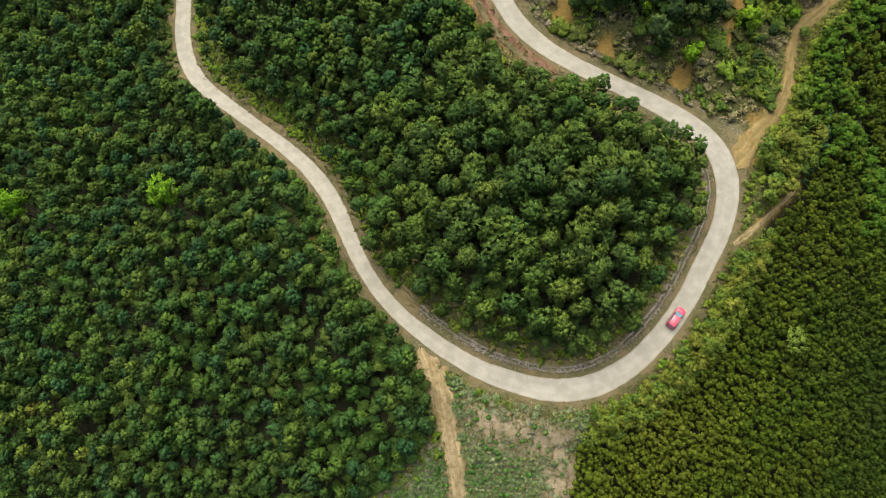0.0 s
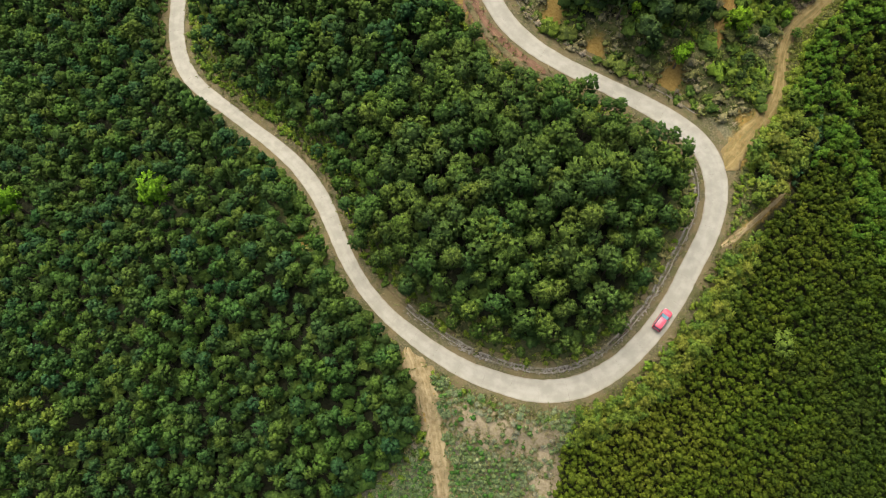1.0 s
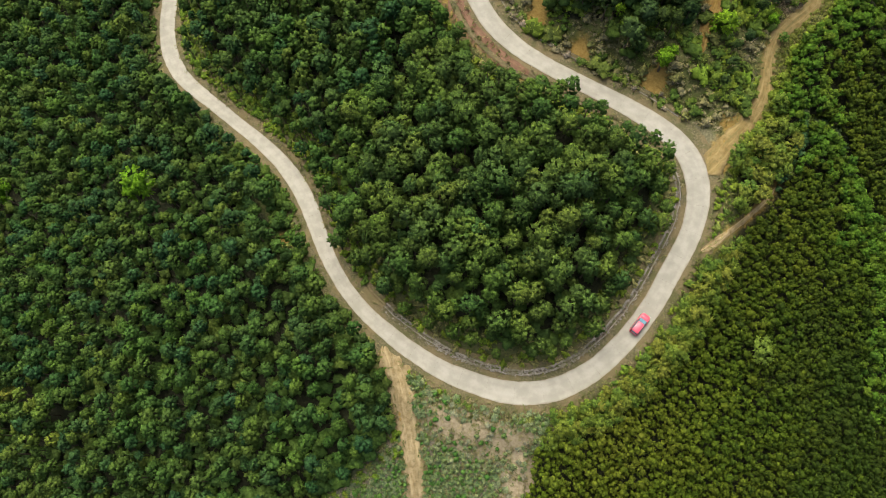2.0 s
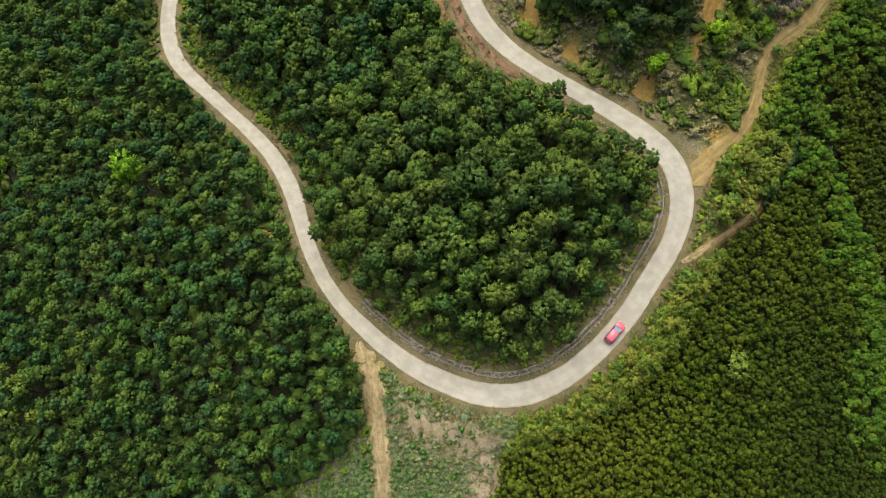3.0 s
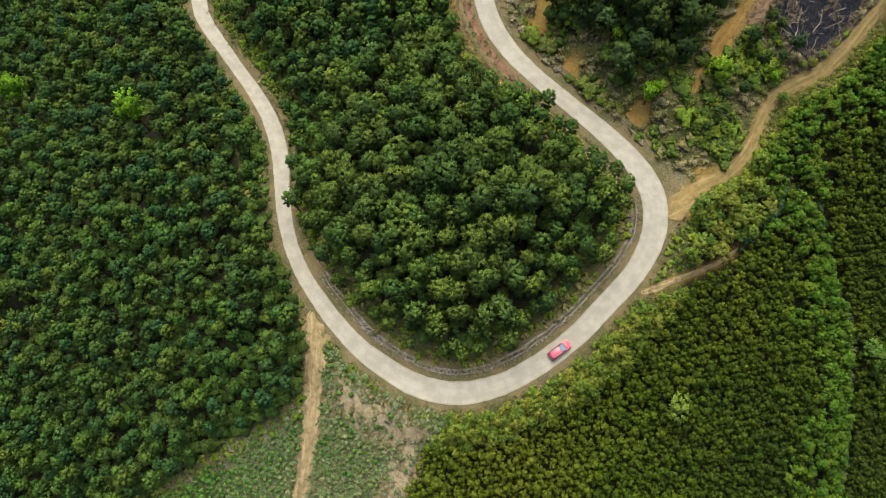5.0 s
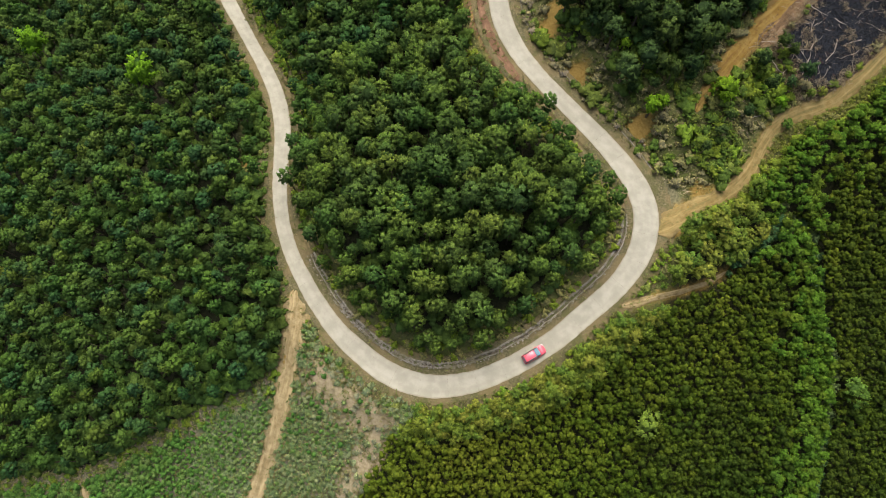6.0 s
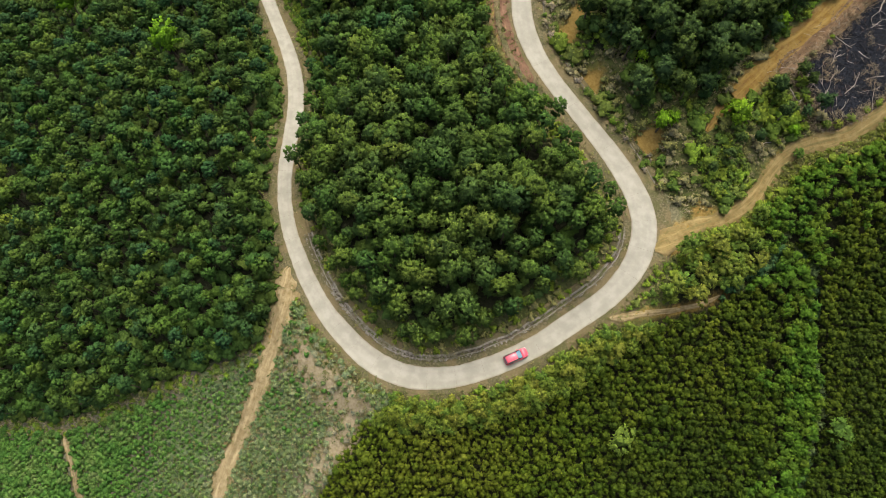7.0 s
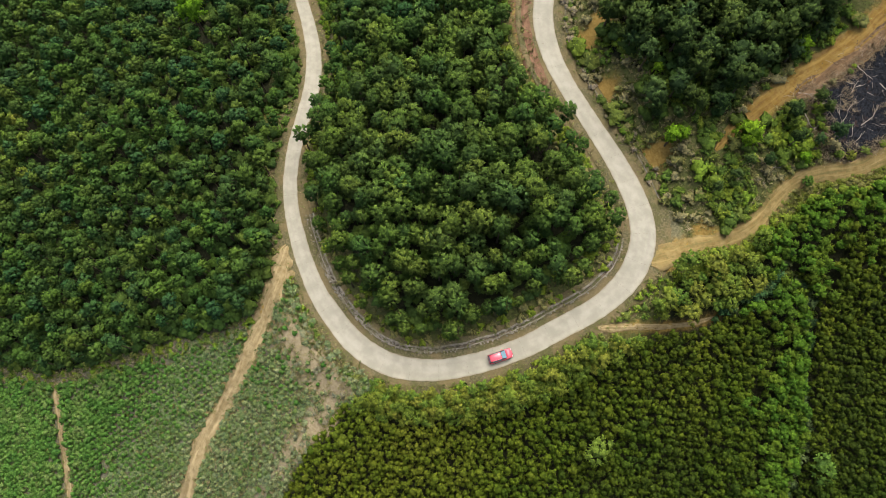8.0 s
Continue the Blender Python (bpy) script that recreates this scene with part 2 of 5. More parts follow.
TRACK = track_material("ochre_track_earth", (0.165, 0.126, 0.058), (0.262, 0.215, 0.118), (0.118, 0.094, 0.044))
ORANGE = track_material("orange_track_earth", (0.180, 0.112, 0.022), (0.235, 0.162, 0.050), (0.125, 0.070, 0.022))
GRASSY = track_material("grassy_ochre_track", (0.150, 0.108, 0.036), (0.220, 0.170, 0.074), (0.112, 0.104, 0.034))
DEBRIS = track_material("littered_brown_soil", (0.10, 0.062, 0.032), (0.21, 0.145, 0.085), (0.07, 0.045, 0.025))
REDSOIL = track_material("reddish_bare_soil", (0.105, 0.060, 0.036), (0.165, 0.102, 0.064), (0.080, 0.045, 0.026))
DEADWOOD = plain("bleached_wood", (0.42, 0.37, 0.31), 0.85, grain=6, vary=0.5)
CHAR = plain("charred_wood", (0.03, 0.03, 0.032), 0.9, grain=6, vary=0.5)
RED = plain("red_car_paint", (0.56, 0.075, 0.110), 0.42, 0.0, 60, 0.05, 0.8)
TRIM = plain("black_plastic", (0.025, 0.025, 0.028), 0.5)
RUBBER = plain("tyre_rubber", (0.02, 0.02, 0.02), 0.85)
ALLOY = plain("alloy", (0.55, 0.56, 0.58), 0.35, 0.9)
GLASSY = plain("tinted_car_glass", (0.10, 0.20, 0.24), 0.06, 0.0, 40, 0.05, 1.0)
LAMP = plain("lamp_glass", (0.75, 0.76, 0.78), 0.12, coat=1.0)
TAIL = plain("tail_lamp_glass", (0.30, 0.01, 0.012), 0.15, coat=1.0)

# ---- mesh helpers ----


def arrays_mesh(name, verts, quads, mats, mat_index=None, floats=None, smooth=False, normals=None):
    verts, quads = np.asarray(verts, np.float32), np.asarray(quads, np.int32)
    me = bpy.data.meshes.new(name)
    me.vertices.add(len(verts))
    me.vertices.foreach_set("co", verts.ravel())
    me.loops.add(quads.size)
    me.loops.foreach_set("vertex_index", quads.ravel())
    me.polygons.add(len(quads))
    me.polygons.foreach_set("loop_start", np.arange(0, quads.size, 4, dtype=np.int32))
    for m in mats:
        me.materials.append(m)
    if mat_index is not None:
        me.polygons.foreach_set("material_index", np.asarray(mat_index, np.int32))
    me.polygons.foreach_set("use_smooth", np.full(len(quads), smooth))
    for key, values in (floats or {}).items():
        me.attributes.new(key, "FLOAT", "POINT").data.foreach_set("value", np.asarray(values, np.float32))
    if normals is not None:
        me.attributes.new("custom_normal", "FLOAT_VECTOR", "POINT").data.foreach_set("vector", np.asarray(normals, np.float32).ravel())
    me.update(calc_edges=True)
    me.validate()
    return me


def part(name, bm, material, parent, label=""):
    """Links a bmesh as one mesh object under a thing or a part."""
    me = bpy.data.meshes.new(name)
    bm.to_mesh(me)
    bm.free()
    me.materials.append(material)
    ob = new(name, me)
    ob.parent = parent
    return tagged(ob, label)


def thing(name, label, category, group="", kind=""):
    ob = new(name)
    ob.empty_display_size = 0.3
    return tagged(ob, label, category, group, kind)


def strip_quads(rows, cols, base=0):
    i = np.arange(rows - 1)[:, None] * cols + np.arange(cols - 1)[None] + base
    return np.stack([i, i + 1, i + cols + 1, i + cols], -1).reshape(-1, 4)


def glide(points, step=1.0):
    """A smooth line through the points, at even steps."""
    c = np.asarray(points, float)
    c = np.vstack([2 * c[0] - c[1], c, 2 * c[-1] - c[-2]])
    u = np.linspace(0, 1, 16, endpoint=False)[:, None]
    out = []
    for i in range(1, len(c) - 2):
        a, b, d, e = c[i - 1], c[i], c[i + 1], c[i + 2]
        out.append(0.5 * (2 * b + (d - a) * u + (2 * a - 5 * b + 4 * d - e) * u**2 + (3 * b - a - 3 * d + e) * u**3))
    fine = np.vstack(out + [c[-2:-1]])
    s = np.r_[0, np.cumsum(np.linalg.norm(np.diff(fine[:, :2], axis=0), axis=1))]
    at = np.linspace(0, s[-1], max(2, int(s[-1] / step) + 1))
    return np.stack([np.interp(at, s, fine[:, k]) for k in range(fine.shape[1])], 1)


def sideways(line):
    t = np.gradient(line[:, :2], axis=0)
    t /= np.linalg.norm(t, axis=1)[:, None]
    return np.stack([-t[:, 1], t[:, 0]], 1)


def nearest(line, x, y):
    """Distance to a line and the index of its nearest point, for many places."""
    d, k = np.empty(len(x)), np.empty(len(x), int)
    for a in range(0, len(x), 4000):
        q = (x[a:a + 4000, None] - line[:, 0]) ** 2 + (y[a:a + 4000, None] - line[:, 1]) ** 2
        k[a:a + 4000] = q.argmin(1)
        d[a:a + 4000] = np.sqrt(q.min(1))
    return d, k


def inside(poly, x, y):
    poly, out = np.asarray(poly, float), np.zeros(len(x), bool)
    for (x1, y1), (x2, y2) in zip(poly, np.roll(poly, -1, 0)):
        cross = (y1 > y) != (y2 > y)
        out ^= cross & (x < (x2 - x1) * (y - y1) / ((y2 - y1) or 1e-9) + x1)
    return out


def rough(x, y, scale, seed=0.0):
    """Cheap smooth unevenness between about -1 and 1."""
    a, b = x / scale + seed, y / scale - seed
    return (np.sin(a * 1.7 + np.sin(b * 1.3) * 1.6) + np.sin(b * 2.1 + np.sin(a * 1.1 + 2) * 1.9) + np.sin((a + b) * 3.3 + 1.1) * 0.5) / 2.5


# ---- the lie of the land ----
ROAD_XY = [(-67.6, 122.9), (-64.1, 102.6), (-61.8, 89.8), (-56.4, 79.6), (-47.4, 72.3), (-38.5, 65.6), (-30.0, 58.8), (-23.3, 50.9), (-19.1, 42.8), (-14.9, 34.8), (-8.7, 27.3), (-1.2, 21.6), (6.9, 16.8), (14.4, 14.3), (22.1, 13.0), (29.3, 14.7), (35.3, 18.6), (40.5, 24.3), (45.5, 31.7), (47.6, 36.8), (50.4, 41.4), (52.1, 48.2), (51.7, 54.4), (48.1, 59.9), (41.0, 64.7), (33.4, 68.3), (25.8, 71.6), (18.7, 75.2), (12.4, 80.7), (8.4, 87.7), (4.7, 95.6), (-2.7, 111.3)]
ROAD_Z = [-12.9, -11.4, -10.5, -9.2, -7.9, -7.0, -5.9, -4.8, -3.9, -3.5, -3.3, -2.9, -2.3, -1.8, -1.1, 0.1, 1.5, 2.9, 4.0, 5.2, 6.2, 7.3, 8.5, 9.4, 10.0, 10.7, 11.5, 12.3, 13.1, 14.2, 15.3, 17.4]
ROAD_HALF = [1.83, 1.83, 1.83, 1.82, 1.53, 1.45, 1.67, 1.78, 1.62, 1.43, 1.44, 1.58, 1.74, 1.96, 2.1, 2.07, 1.88, 1.84, 1.87, 1.9, 1.91, 2.09, 2.33, 2.22, 1.98, 1.78, 1.72, 1.85, 1.94, 1.95, 1.95, 1.95]
LAND = (3.47, 16.65, 15.12, -21.75, 14.95, -2.18, -21.80, 1.85, 12.33, 36.80, -14.35, -36.75, -0.75, 3.46)
ROUTE = glide(np.c_[np.array(ROAD_XY), np.array(ROAD_Z), np.array(ROAD_HALF)], 1.0)
# ease out what is left of the corners
for _ in range(2):
    ROUTE[3:-3] = sum(ROUTE[3 + k:len(ROUTE) - 3 + k] for k in range(-3, 4)) / 7
ROAD, HALF = ROUTE[:, :3], ROUTE[:, 3]
ROAD_SIDE = sideways(ROAD)
TRACK_SOUTH = glide([(-3.2, 20.6), (-1.6, 17.6), (0.2, 13.6), (2.0, 6.8), (3.8, -2.0), (4.9, -11.5), (6.2, -20), (9.2, -29), (12, -42), (14, -60)])
TRACK_EAST = glide([(52.6, 53.4), (54.2, 55.2), (56.3, 58.0), (59.1, 61.5), (61.9, 64.8), (64.0, 68.6), (64.8, 72.4), (65.2, 76.7), (66.2, 79.9), (67.6, 82.2), (70.4, 84.8), (73.3, 87.6), (75.0, 90.6), (76.8, 94.0), (80, 101), (86, 111)])
TRACK_ORANGE = glide([(51.6, 75.5), (52.2, 79.8), (53.4, 84.1), (54.7, 88.6), (56.2, 92.6), (58.2, 96.8), (59.8, 101.3), (60.9, 106), (63, 114)])
TRACK_STRIP = glide([(52.6, 39.6), (54.2, 40.6), (57.0, 43.0), (60.5, 46.0), (63.5, 48.8), (66.0, 51.2), (68.3, 54.5)])
FRESH_ZONE = [(54.6, 41.5), (61, 47.2), (66, 51.5), (70, 57), (71, 63), (64.5, 70), (60.5, 64.5), (55, 57), (54, 50)]
SCRAPED = glide([(57.2, 89.6), (58.4, 92.5), (59.9, 96.5), (61.5, 100.0), (62.8, 104.2), (66, 112)])
GRAVEL = [(43.4, 65.5), (46.4, 66.1), (50.2, 64.1), (53.7, 62.6), (56.3, 61.0), (55.2, 58.6), (52, 54), (46, 60)]
TRACK_FIELD = glide([(-32, -31), (-28, -34), (-20.5, -39.6), (-13, -45.5), (-4, -53)])
GULLY = glide([(72.8, 67.5), (80.8, 65.6), (84.5, 60.5), (87.3, 56.8), (90.5, 53.6), (93.8, 50.0), (96.6, 45.6), (98.3, 40), (101, 32), (104, 22)])
GAP = glide([(68.3, 54.5), (69.8, 57.5), (71.6, 60.5), (72.6, 64.5), (72.8, 67.5)])
BARE_SPOTS = np.array([(43.8, 70.7), (29.4, 76.2), (21.3, 82.4), (21.6, 85.0)])
CLEARING = glide([(8.5, 7.6), (12.5, 6.6), (17.0, 5.4), (21.8, 4.2), (22.2, -1.0), (21.4, -6.0), (20.6, -15.0), (22.0, -28.0)])
FOREST_FOOT = [(-3.4, 18.0), (-1.4, 11.5), (-0.6, 6.5), (-6.0, -1.0), (-12.7, -7.2), (-22, -17.9), (-33.4, -28.6), (-50.6, -37.5), (-110, -62)]
ACACIA_FOOT = [(27.0, 8.2), (24.0, 2.0), (23.6, -10), (25, -17), (27, -40), (30, -80)]


def land(x, y):
    u, v = np.tanh((x - 10) / 100), np.tanh((y - 40) / 90)
    knoll = np.exp(-((x - 12) / 24) ** 2 - ((y - 42) / 22) ** 2)
    terms = (1, u, v, u * u, u * v, v * v, u**3, u * u * v, u * v * v, v**3, u * u * v * v, u**4, v**4, knoll)
    return sum(c * t for c, t in zip(LAND, terms)) + 0.35 * rough(x, y, 9.0) + 0.12 * rough(x, y, 2.6, 3.0)


def smooth(t):
    t = np.clip(t, 0, 1)
    return t * t * (3 - 2 * t)


def road_side(x, y):
    """Distance from the road's middle, its height there, and the side: 1 on the knoll's side."""
    d, k = nearest(ROAD, x, y)
    side = np.sign((x - ROAD[k, 0]) * ROAD_SIDE[k, 0] + (y - ROAD[k, 1]) * ROAD_SIDE[k, 1])
    return d, ROAD[k, 2], side


def ground_z(x, y, bed=False):
    x, y = np.atleast_1d(np.asarray(x, float)), np.atleast_1d(np.asarray(y, float))
    d, z, side = road_side(x, y)
    reach = np.where(side > 0, 4.5, 6.0)
    s = smooth((d - 5.0) / reach)
    h = z * (1 - s) + land(x, y) * s
    return h - 0.9 * (1 - smooth((d - 4.3) / 0.8)) if bed else h


LOOP = [tuple(p) for p in ROAD[:, :2]] + [(0, 300), (-66, 300)]
ROAD_START = int(np.argmin(np.hypot(ROAD[:, 0] + 3.5, ROAD[:, 1] - 23)))
WEST = [tuple(p) for p in ROAD[:ROAD_START, :2]] + FOREST_FOOT + [(-300, -70), (-300, 300), (-66, 300)]
EAST_TURN = int(np.argmin(np.hypot(ROAD[:, 0] - 53, ROAD[:, 1] - 52)))
SOUTH_BEND = int(np.argmin(np.hypot(ROAD[:, 0] - 27, ROAD[:, 1] - 13.5)))
ACACIA_ZONE = [tuple(p) for p in ROAD[SOUTH_BEND:EAST_TURN, :2]] + [tuple(p) for p in TRACK_EAST[:, :2]] + [(200, 111), (200, -80)] + ACACIA_FOOT[::-1]
FIELD_ZONE = FOREST_FOOT + [(-110, -100), (30, -100)] + ACACIA_FOOT[::-1] + [tuple(p) for p in ROAD[ROAD_START:SOUTH_BEND, :2][::-1]]
NORTH_EAST = [tuple(p) for p in ROAD[EAST_TURN:, :2]] + [(0, 300), (86, 300)] + [tuple(p) for p in TRACK_EAST[::-1, :2]]
BURN = [(59.8, 91.8), (61.2, 94.3), (62.4, 96.5), (63.4, 101), (64.2, 106), (67, 112), (80, 112), (77.0, 101), (74.3, 93.6), (72.4, 90.0), (69, 87.0), (65.2, 88.6)]
PULLOUT = glide([(3.4, 88), (7.4, 81.8), (11.4, 77.2), (16.2, 73.2), (20.2, 70.6)])


def bareness(x, y):
    """How bare the field lies: wholly along the clearing's middle, wider towards the road."""
    d = nearest(CLEARING, x, y)[0] + 0.8 * rough(x, y, 2.5, 5.0)
    return np.exp(-((d / (2.9 + 1.2 * smooth((y + 6) / 8))) ** 2)) * (0.5 + 0.5 * smooth((y + 14) / 12))


def edge_distance(poly, x, y):
    line = glide(np.vstack([np.asarray(poly, float), np.asarray(poly, float)[:1]]), 1.0)
    d = nearest(line, x, y)[0]
    return np.where(inside(poly, x, y), d, -d)


def make_ground():
    far = [160, 200, 260, 350, 480, 700, 1000, 1500, 2200, 3000]
    xs = np.r_[[-v for v in far[::-1]], np.arange(-150, -46, 2.0), np.arange(-46, 92, 1.0), np.arange(92.6, 130, 1.6), [v - 20 for v in far]]
    ys = np.r_[[-v for v in far[::-1]], np.arange(-140, -52, 3.0), np.arange(-52, 112, 1.0), np.arange(113, 150, 2.0), far]
    gx, gy = (a.ravel() for a in np.meshgrid(xs, ys))
    z = ground_z(gx, gy, bed=True)
    soil = np.full(len(gx), -6.0)
    for line, half in ((TRACK_SOUTH, 1.9), (TRACK_EAST, 1.3), (TRACK_EAST[:8], 2.4), (TRACK_ORANGE[9:], 2.0), (TRACK_STRIP, 0.6), (TRACK_FIELD, 0.5), (PULLOUT, 2.2)):
        soil = np.maximum(soil, half - nearest(line, gx, gy)[0])
    for cx, cy, r in ((21.3, 82.4, 2.2), (21.6, 85.4, 2.0), (29.4, 76.2, 2.4), (43.8, 70.7, 2.7), (57.4, 63.8, 1.5), (59.2, 64.6, 1.1), (-25.0, 40.2, 1.6)):
        soil = np.maximum(soil, r - np.hypot(gx - cx, gy - cy))
    soil = np.clip(soil, -6, 3)
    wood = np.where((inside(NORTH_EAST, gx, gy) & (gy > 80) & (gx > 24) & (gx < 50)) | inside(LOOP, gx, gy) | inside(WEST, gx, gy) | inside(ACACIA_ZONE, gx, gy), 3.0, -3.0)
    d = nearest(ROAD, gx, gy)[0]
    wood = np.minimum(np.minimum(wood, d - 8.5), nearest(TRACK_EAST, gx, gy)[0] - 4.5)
    field = np.clip(edge_distance(FIELD_ZONE, gx, gy), -4, 4)
    burn = np.clip(edge_distance(BURN, gx, gy), -5, 4)
    pale = np.where(field > -1.5, np.clip(5 * bareness(gx, gy) - 2.2, -6, 3), -6.0)
    away = np.clip(np.hypot((gx + 5) / 1.15, gy - 30) - 150, -20, 20)
    me = arrays_mesh("ground", np.c_[gx, gy, z], strip_quads(len(ys), len(xs)), [GROUND], None,
                     {"soil": soil, "forest": wood, "field": field, "pale": pale, "gravel": np.clip(edge_distance(GRAVEL, gx, gy), -4, 3), "shaded_grove": np.where(inside(ACACIA_ZONE, gx, gy), wood, -3.0), "burn": burn, "scorch": np.clip(burn + 2.2, -5, 4), "faraway": away}, True)
    tagged(new("ground", me), "hilly ground of leaf litter painted dark with tree shade, dry grass and bare earth", "ground", kind="structure")


make_ground()


def sweep(name, line, profile, material, across=None, closed_ends=True):
    """A strip along a line; profile gives for each station the offsets and heights, as arrays of stations by columns."""
    off, high = profile
    side = sideways(line)
    v = np.stack([line[:, 0, None] + side[:, 0, None] * off, line[:, 1, None] + side[:, 1, None] * off, high], -1)
    floats = {"across": across.ravel()} if across is not None else None
    return arrays_mesh(name, v.reshape(-1, 3), strip_quads(*off.shape), [material], None, floats, True)


def make_road():
    n = len(ROAD)
    half, z = HALF[:, None], ROAD[:, 2, None]
    o = np.ones((n, 1))
    # earth bed and shoulders, dipping under the ground at both rims
    off = np.hstack([-5.3 * o, -4.6 * o, -half - 0.9, -half + 0.1, half - 0.1, half + 0.85])
    wave = 0.05 * rough(ROAD[:, 0], ROAD[:, 1], 1.5)[:, None]
    high = z + np.hstack([-0.35 * o, -0.08 + wave, -0.03 + wave, -0.02 * o, -0.02 * o, -0.03 + wave])
    bed = new("road", sweep("road", ROAD, (off, high), VERGE))
    tagged(bed, "pale concrete mountain road on an earth bed", "road", kind="structure")
    # concrete slabs, 5 m each, with open joints and crumbled rims
    fine = glide(ROUTE, 0.5)
    side = sideways(fine)
    rag = [0.06 * rough(fine[:, 0], fine[:, 1], 0.7, k) + 0.05 * rough(fine[:, 0], fine[:, 1], 2.7, k + 5) for k in (0.0, 9.0)]
    for a in range(0, len(fine) - 10, 10):
        k = np.arange(a, a + 11)
        p, s = fine[k], side[k]
        t = np.gradient(p[:, :2], axis=0)
        t /= np.linalg.norm(t, axis=1)[:, None]
        p = p.copy()
        p[0, :2] += t[0] * 0.005
        p[-1, :2] -= t[-1] * 0.005
        left, right = -(p[:, 3] + rag[0][k]), p[:, 3] + rag[1][k]
        cols = [(left, -0.10), (left + 0.03, 0.055), (0 * left, 0.085), (right - 0.03, 0.055), (right, -0.10)]
        v = np.stack([np.c_[p[:, 0] + s[:, 0] * off1, p[:, 1] + s[:, 1] * off1, p[:, 2] + h] for off1, h in cols], 1)
        ac = np.tile([-1.1, -1.0, 0.0, 1.0, 1.1], (11, 1))
        me = arrays_mesh("slab", v.reshape(-1, 3), strip_quads(11, 5), [CONCRETE], None, {"across": ac.ravel()}, False)
        ob = new("slab", me)
        ob.parent = bed
    return bed


def make_ditch(name, a, b, sign, lined, label):
    """The channel along the uphill side: kerb, bed and back wall."""
    k = slice(a, b)
    line, half = ROAD[k], HALF[k][:, None]
    z = line[:, 2, None]
    o = np.ones_like(half)
    w = (0.10 * rough(line[:, 0], line[:, 1], 0.9) + 0.09 * rough(line[:, 0], line[:, 1], 2.3, 4.0))[:, None]
    if lined:
        offs = [0.84, 1.00, 1.02, 1.22, 1.30, 1.58, 1.66, 1.90, 2.02, 2.6, 3.3]
        highs = [-0.10, -0.02, 0.02, 0.03, -0.20, -0.22, 0.08, 0.12, 0.06, 0.25, 0.05]
    else:
        offs = [0.84, 1.0, 1.15, 1.3, 1.45, 1.65, 1.85, 2.0, 2.2, 2.7, 3.3]
        highs = [-0.05, -0.04, -0.08, -0.22, -0.30, -0.28, -0.12, 0.10, 0.16, 0.20, 0.05]
    spare = np.clip(2.15 - half, 0, 0.7)
    off = sign * np.hstack([half + v * o + (w + spare if n not in (0, 10) else 0) for n, v in enumerate(offs)])
    high = np.hstack([z + v + w * 0.5 for v in highs])
    if sign < 0:
        off, high = off[:, ::-1], high[:, ::-1]
    me = sweep(name, line, (off, high), STONE if lined else VERGE)
    me.materials.append(VERGE)
    me.materials.append(MUD)
    if lined:
        cols = off.shape[1] - 1
        earth = {0, cols - 1, cols - 2} if sign > 0 else {cols - 1, 0, 1}
        channel = {3, 4, 5} if sign > 0 else {cols - 4, cols - 5, cols - 6}
        me.polygons.foreach_set("material_index", [1 if i % cols in earth else 2 if i % cols in channel else 0 for i in range(len(me.polygons))])
    if name == "ditch_3":
        me.materials.append(STONE)
        me.polygons.foreach_set("material_index", [3 if i % 10 in (3, 4) else 0 for i in range(len(me.polygons))])
    return tagged(new(name, me), label, "ditch", kind="structure")


def near_road(x, y):
    return int(np.argmin(np.hypot(ROAD[:, 0] - x, ROAD[:, 1] - y)))


make_road()
D1, D2, D3, D4 = near_road(-6, 26), near_road(50.3, 57.5), near_road(50, 57), near_road(1, 104)
make_ditch("ditch_1", D1, D2, 1, True, "stone-lined roadside ditch at the foot of the bank")
make_ditch("ditch_2", 0, D1 + 1, 1, False, "earth roadside ditch overgrown with grass")
make_ditch("ditch_3", near_road(46, 61.5), D4, -1, False, "shallow earth ditch on the uphill side of the road")
# plain shoulder where the knoll's side falls away
make_ditch("shoulder", D2 - 1, D4, 1, False, "earth shoulder on the downhill side of the road")


def make_track(name, line, half, material, label, lift=0.07, flare=0.0, fade=6.0, widen=0.0):
    line = glide(np.c_[line[:, :2], ground_z(line[:, 0], line[:, 1])], 0.6)
    cols = np.array([-1.15, -1.0, -0.55, -0.2, 0.2, 0.55, 1.0, 1.15])
    side = sideways(line)
    n = len(line)
    taper = np.clip(np.arange(n)[::-1] / 4.0, 0.15, 1)[:, None] * np.clip(0.35 + np.arange(n) / 4.0, 0, 1)[:, None]
    wob = taper * np.stack([1 + 0.22 * rough(line[:, 0] + 7 * c, line[:, 1], 1.6, c) + 0.1 * rough(line[:, 0], line[:, 1], 0.6, 4 * c) for c in cols], 1)
    off = cols[None] * half * wob * (1 + flare * np.exp(-np.arange(n) * 0.6 / fade) + widen * np.arange(n) / n)[:, None]
    x = line[:, 0, None] + side[:, 0, None] * off
    y = line[:, 1, None] + side[:, 1, None] * off
    d = nearest(ROAD, x.ravel(), y.ravel())[0].reshape(x.shape)
    z = ground_z(x.ravel(), y.ravel()).reshape(x.shape) + lift + np.array([-0.15, 0, 0, 0.04, 0.04, 0, 0, -0.15])
    z -= 0.05 * np.isin(np.abs(cols), (0.55,))
    z += 0.02 * (d < 5) - 0.2 * (d < 2.45)
    me = arrays_mesh(name, np.stack([x, y, z], -1).reshape(-1, 3), strip_quads(n, len(cols)), [material], None, {"across": np.tile(cols, (n, 1)).ravel(), "along": np.repeat(np.arange(n) * 0.6, len(cols))}, True)
    return tagged(new(name, me), label, "dirt track", kind="structure")


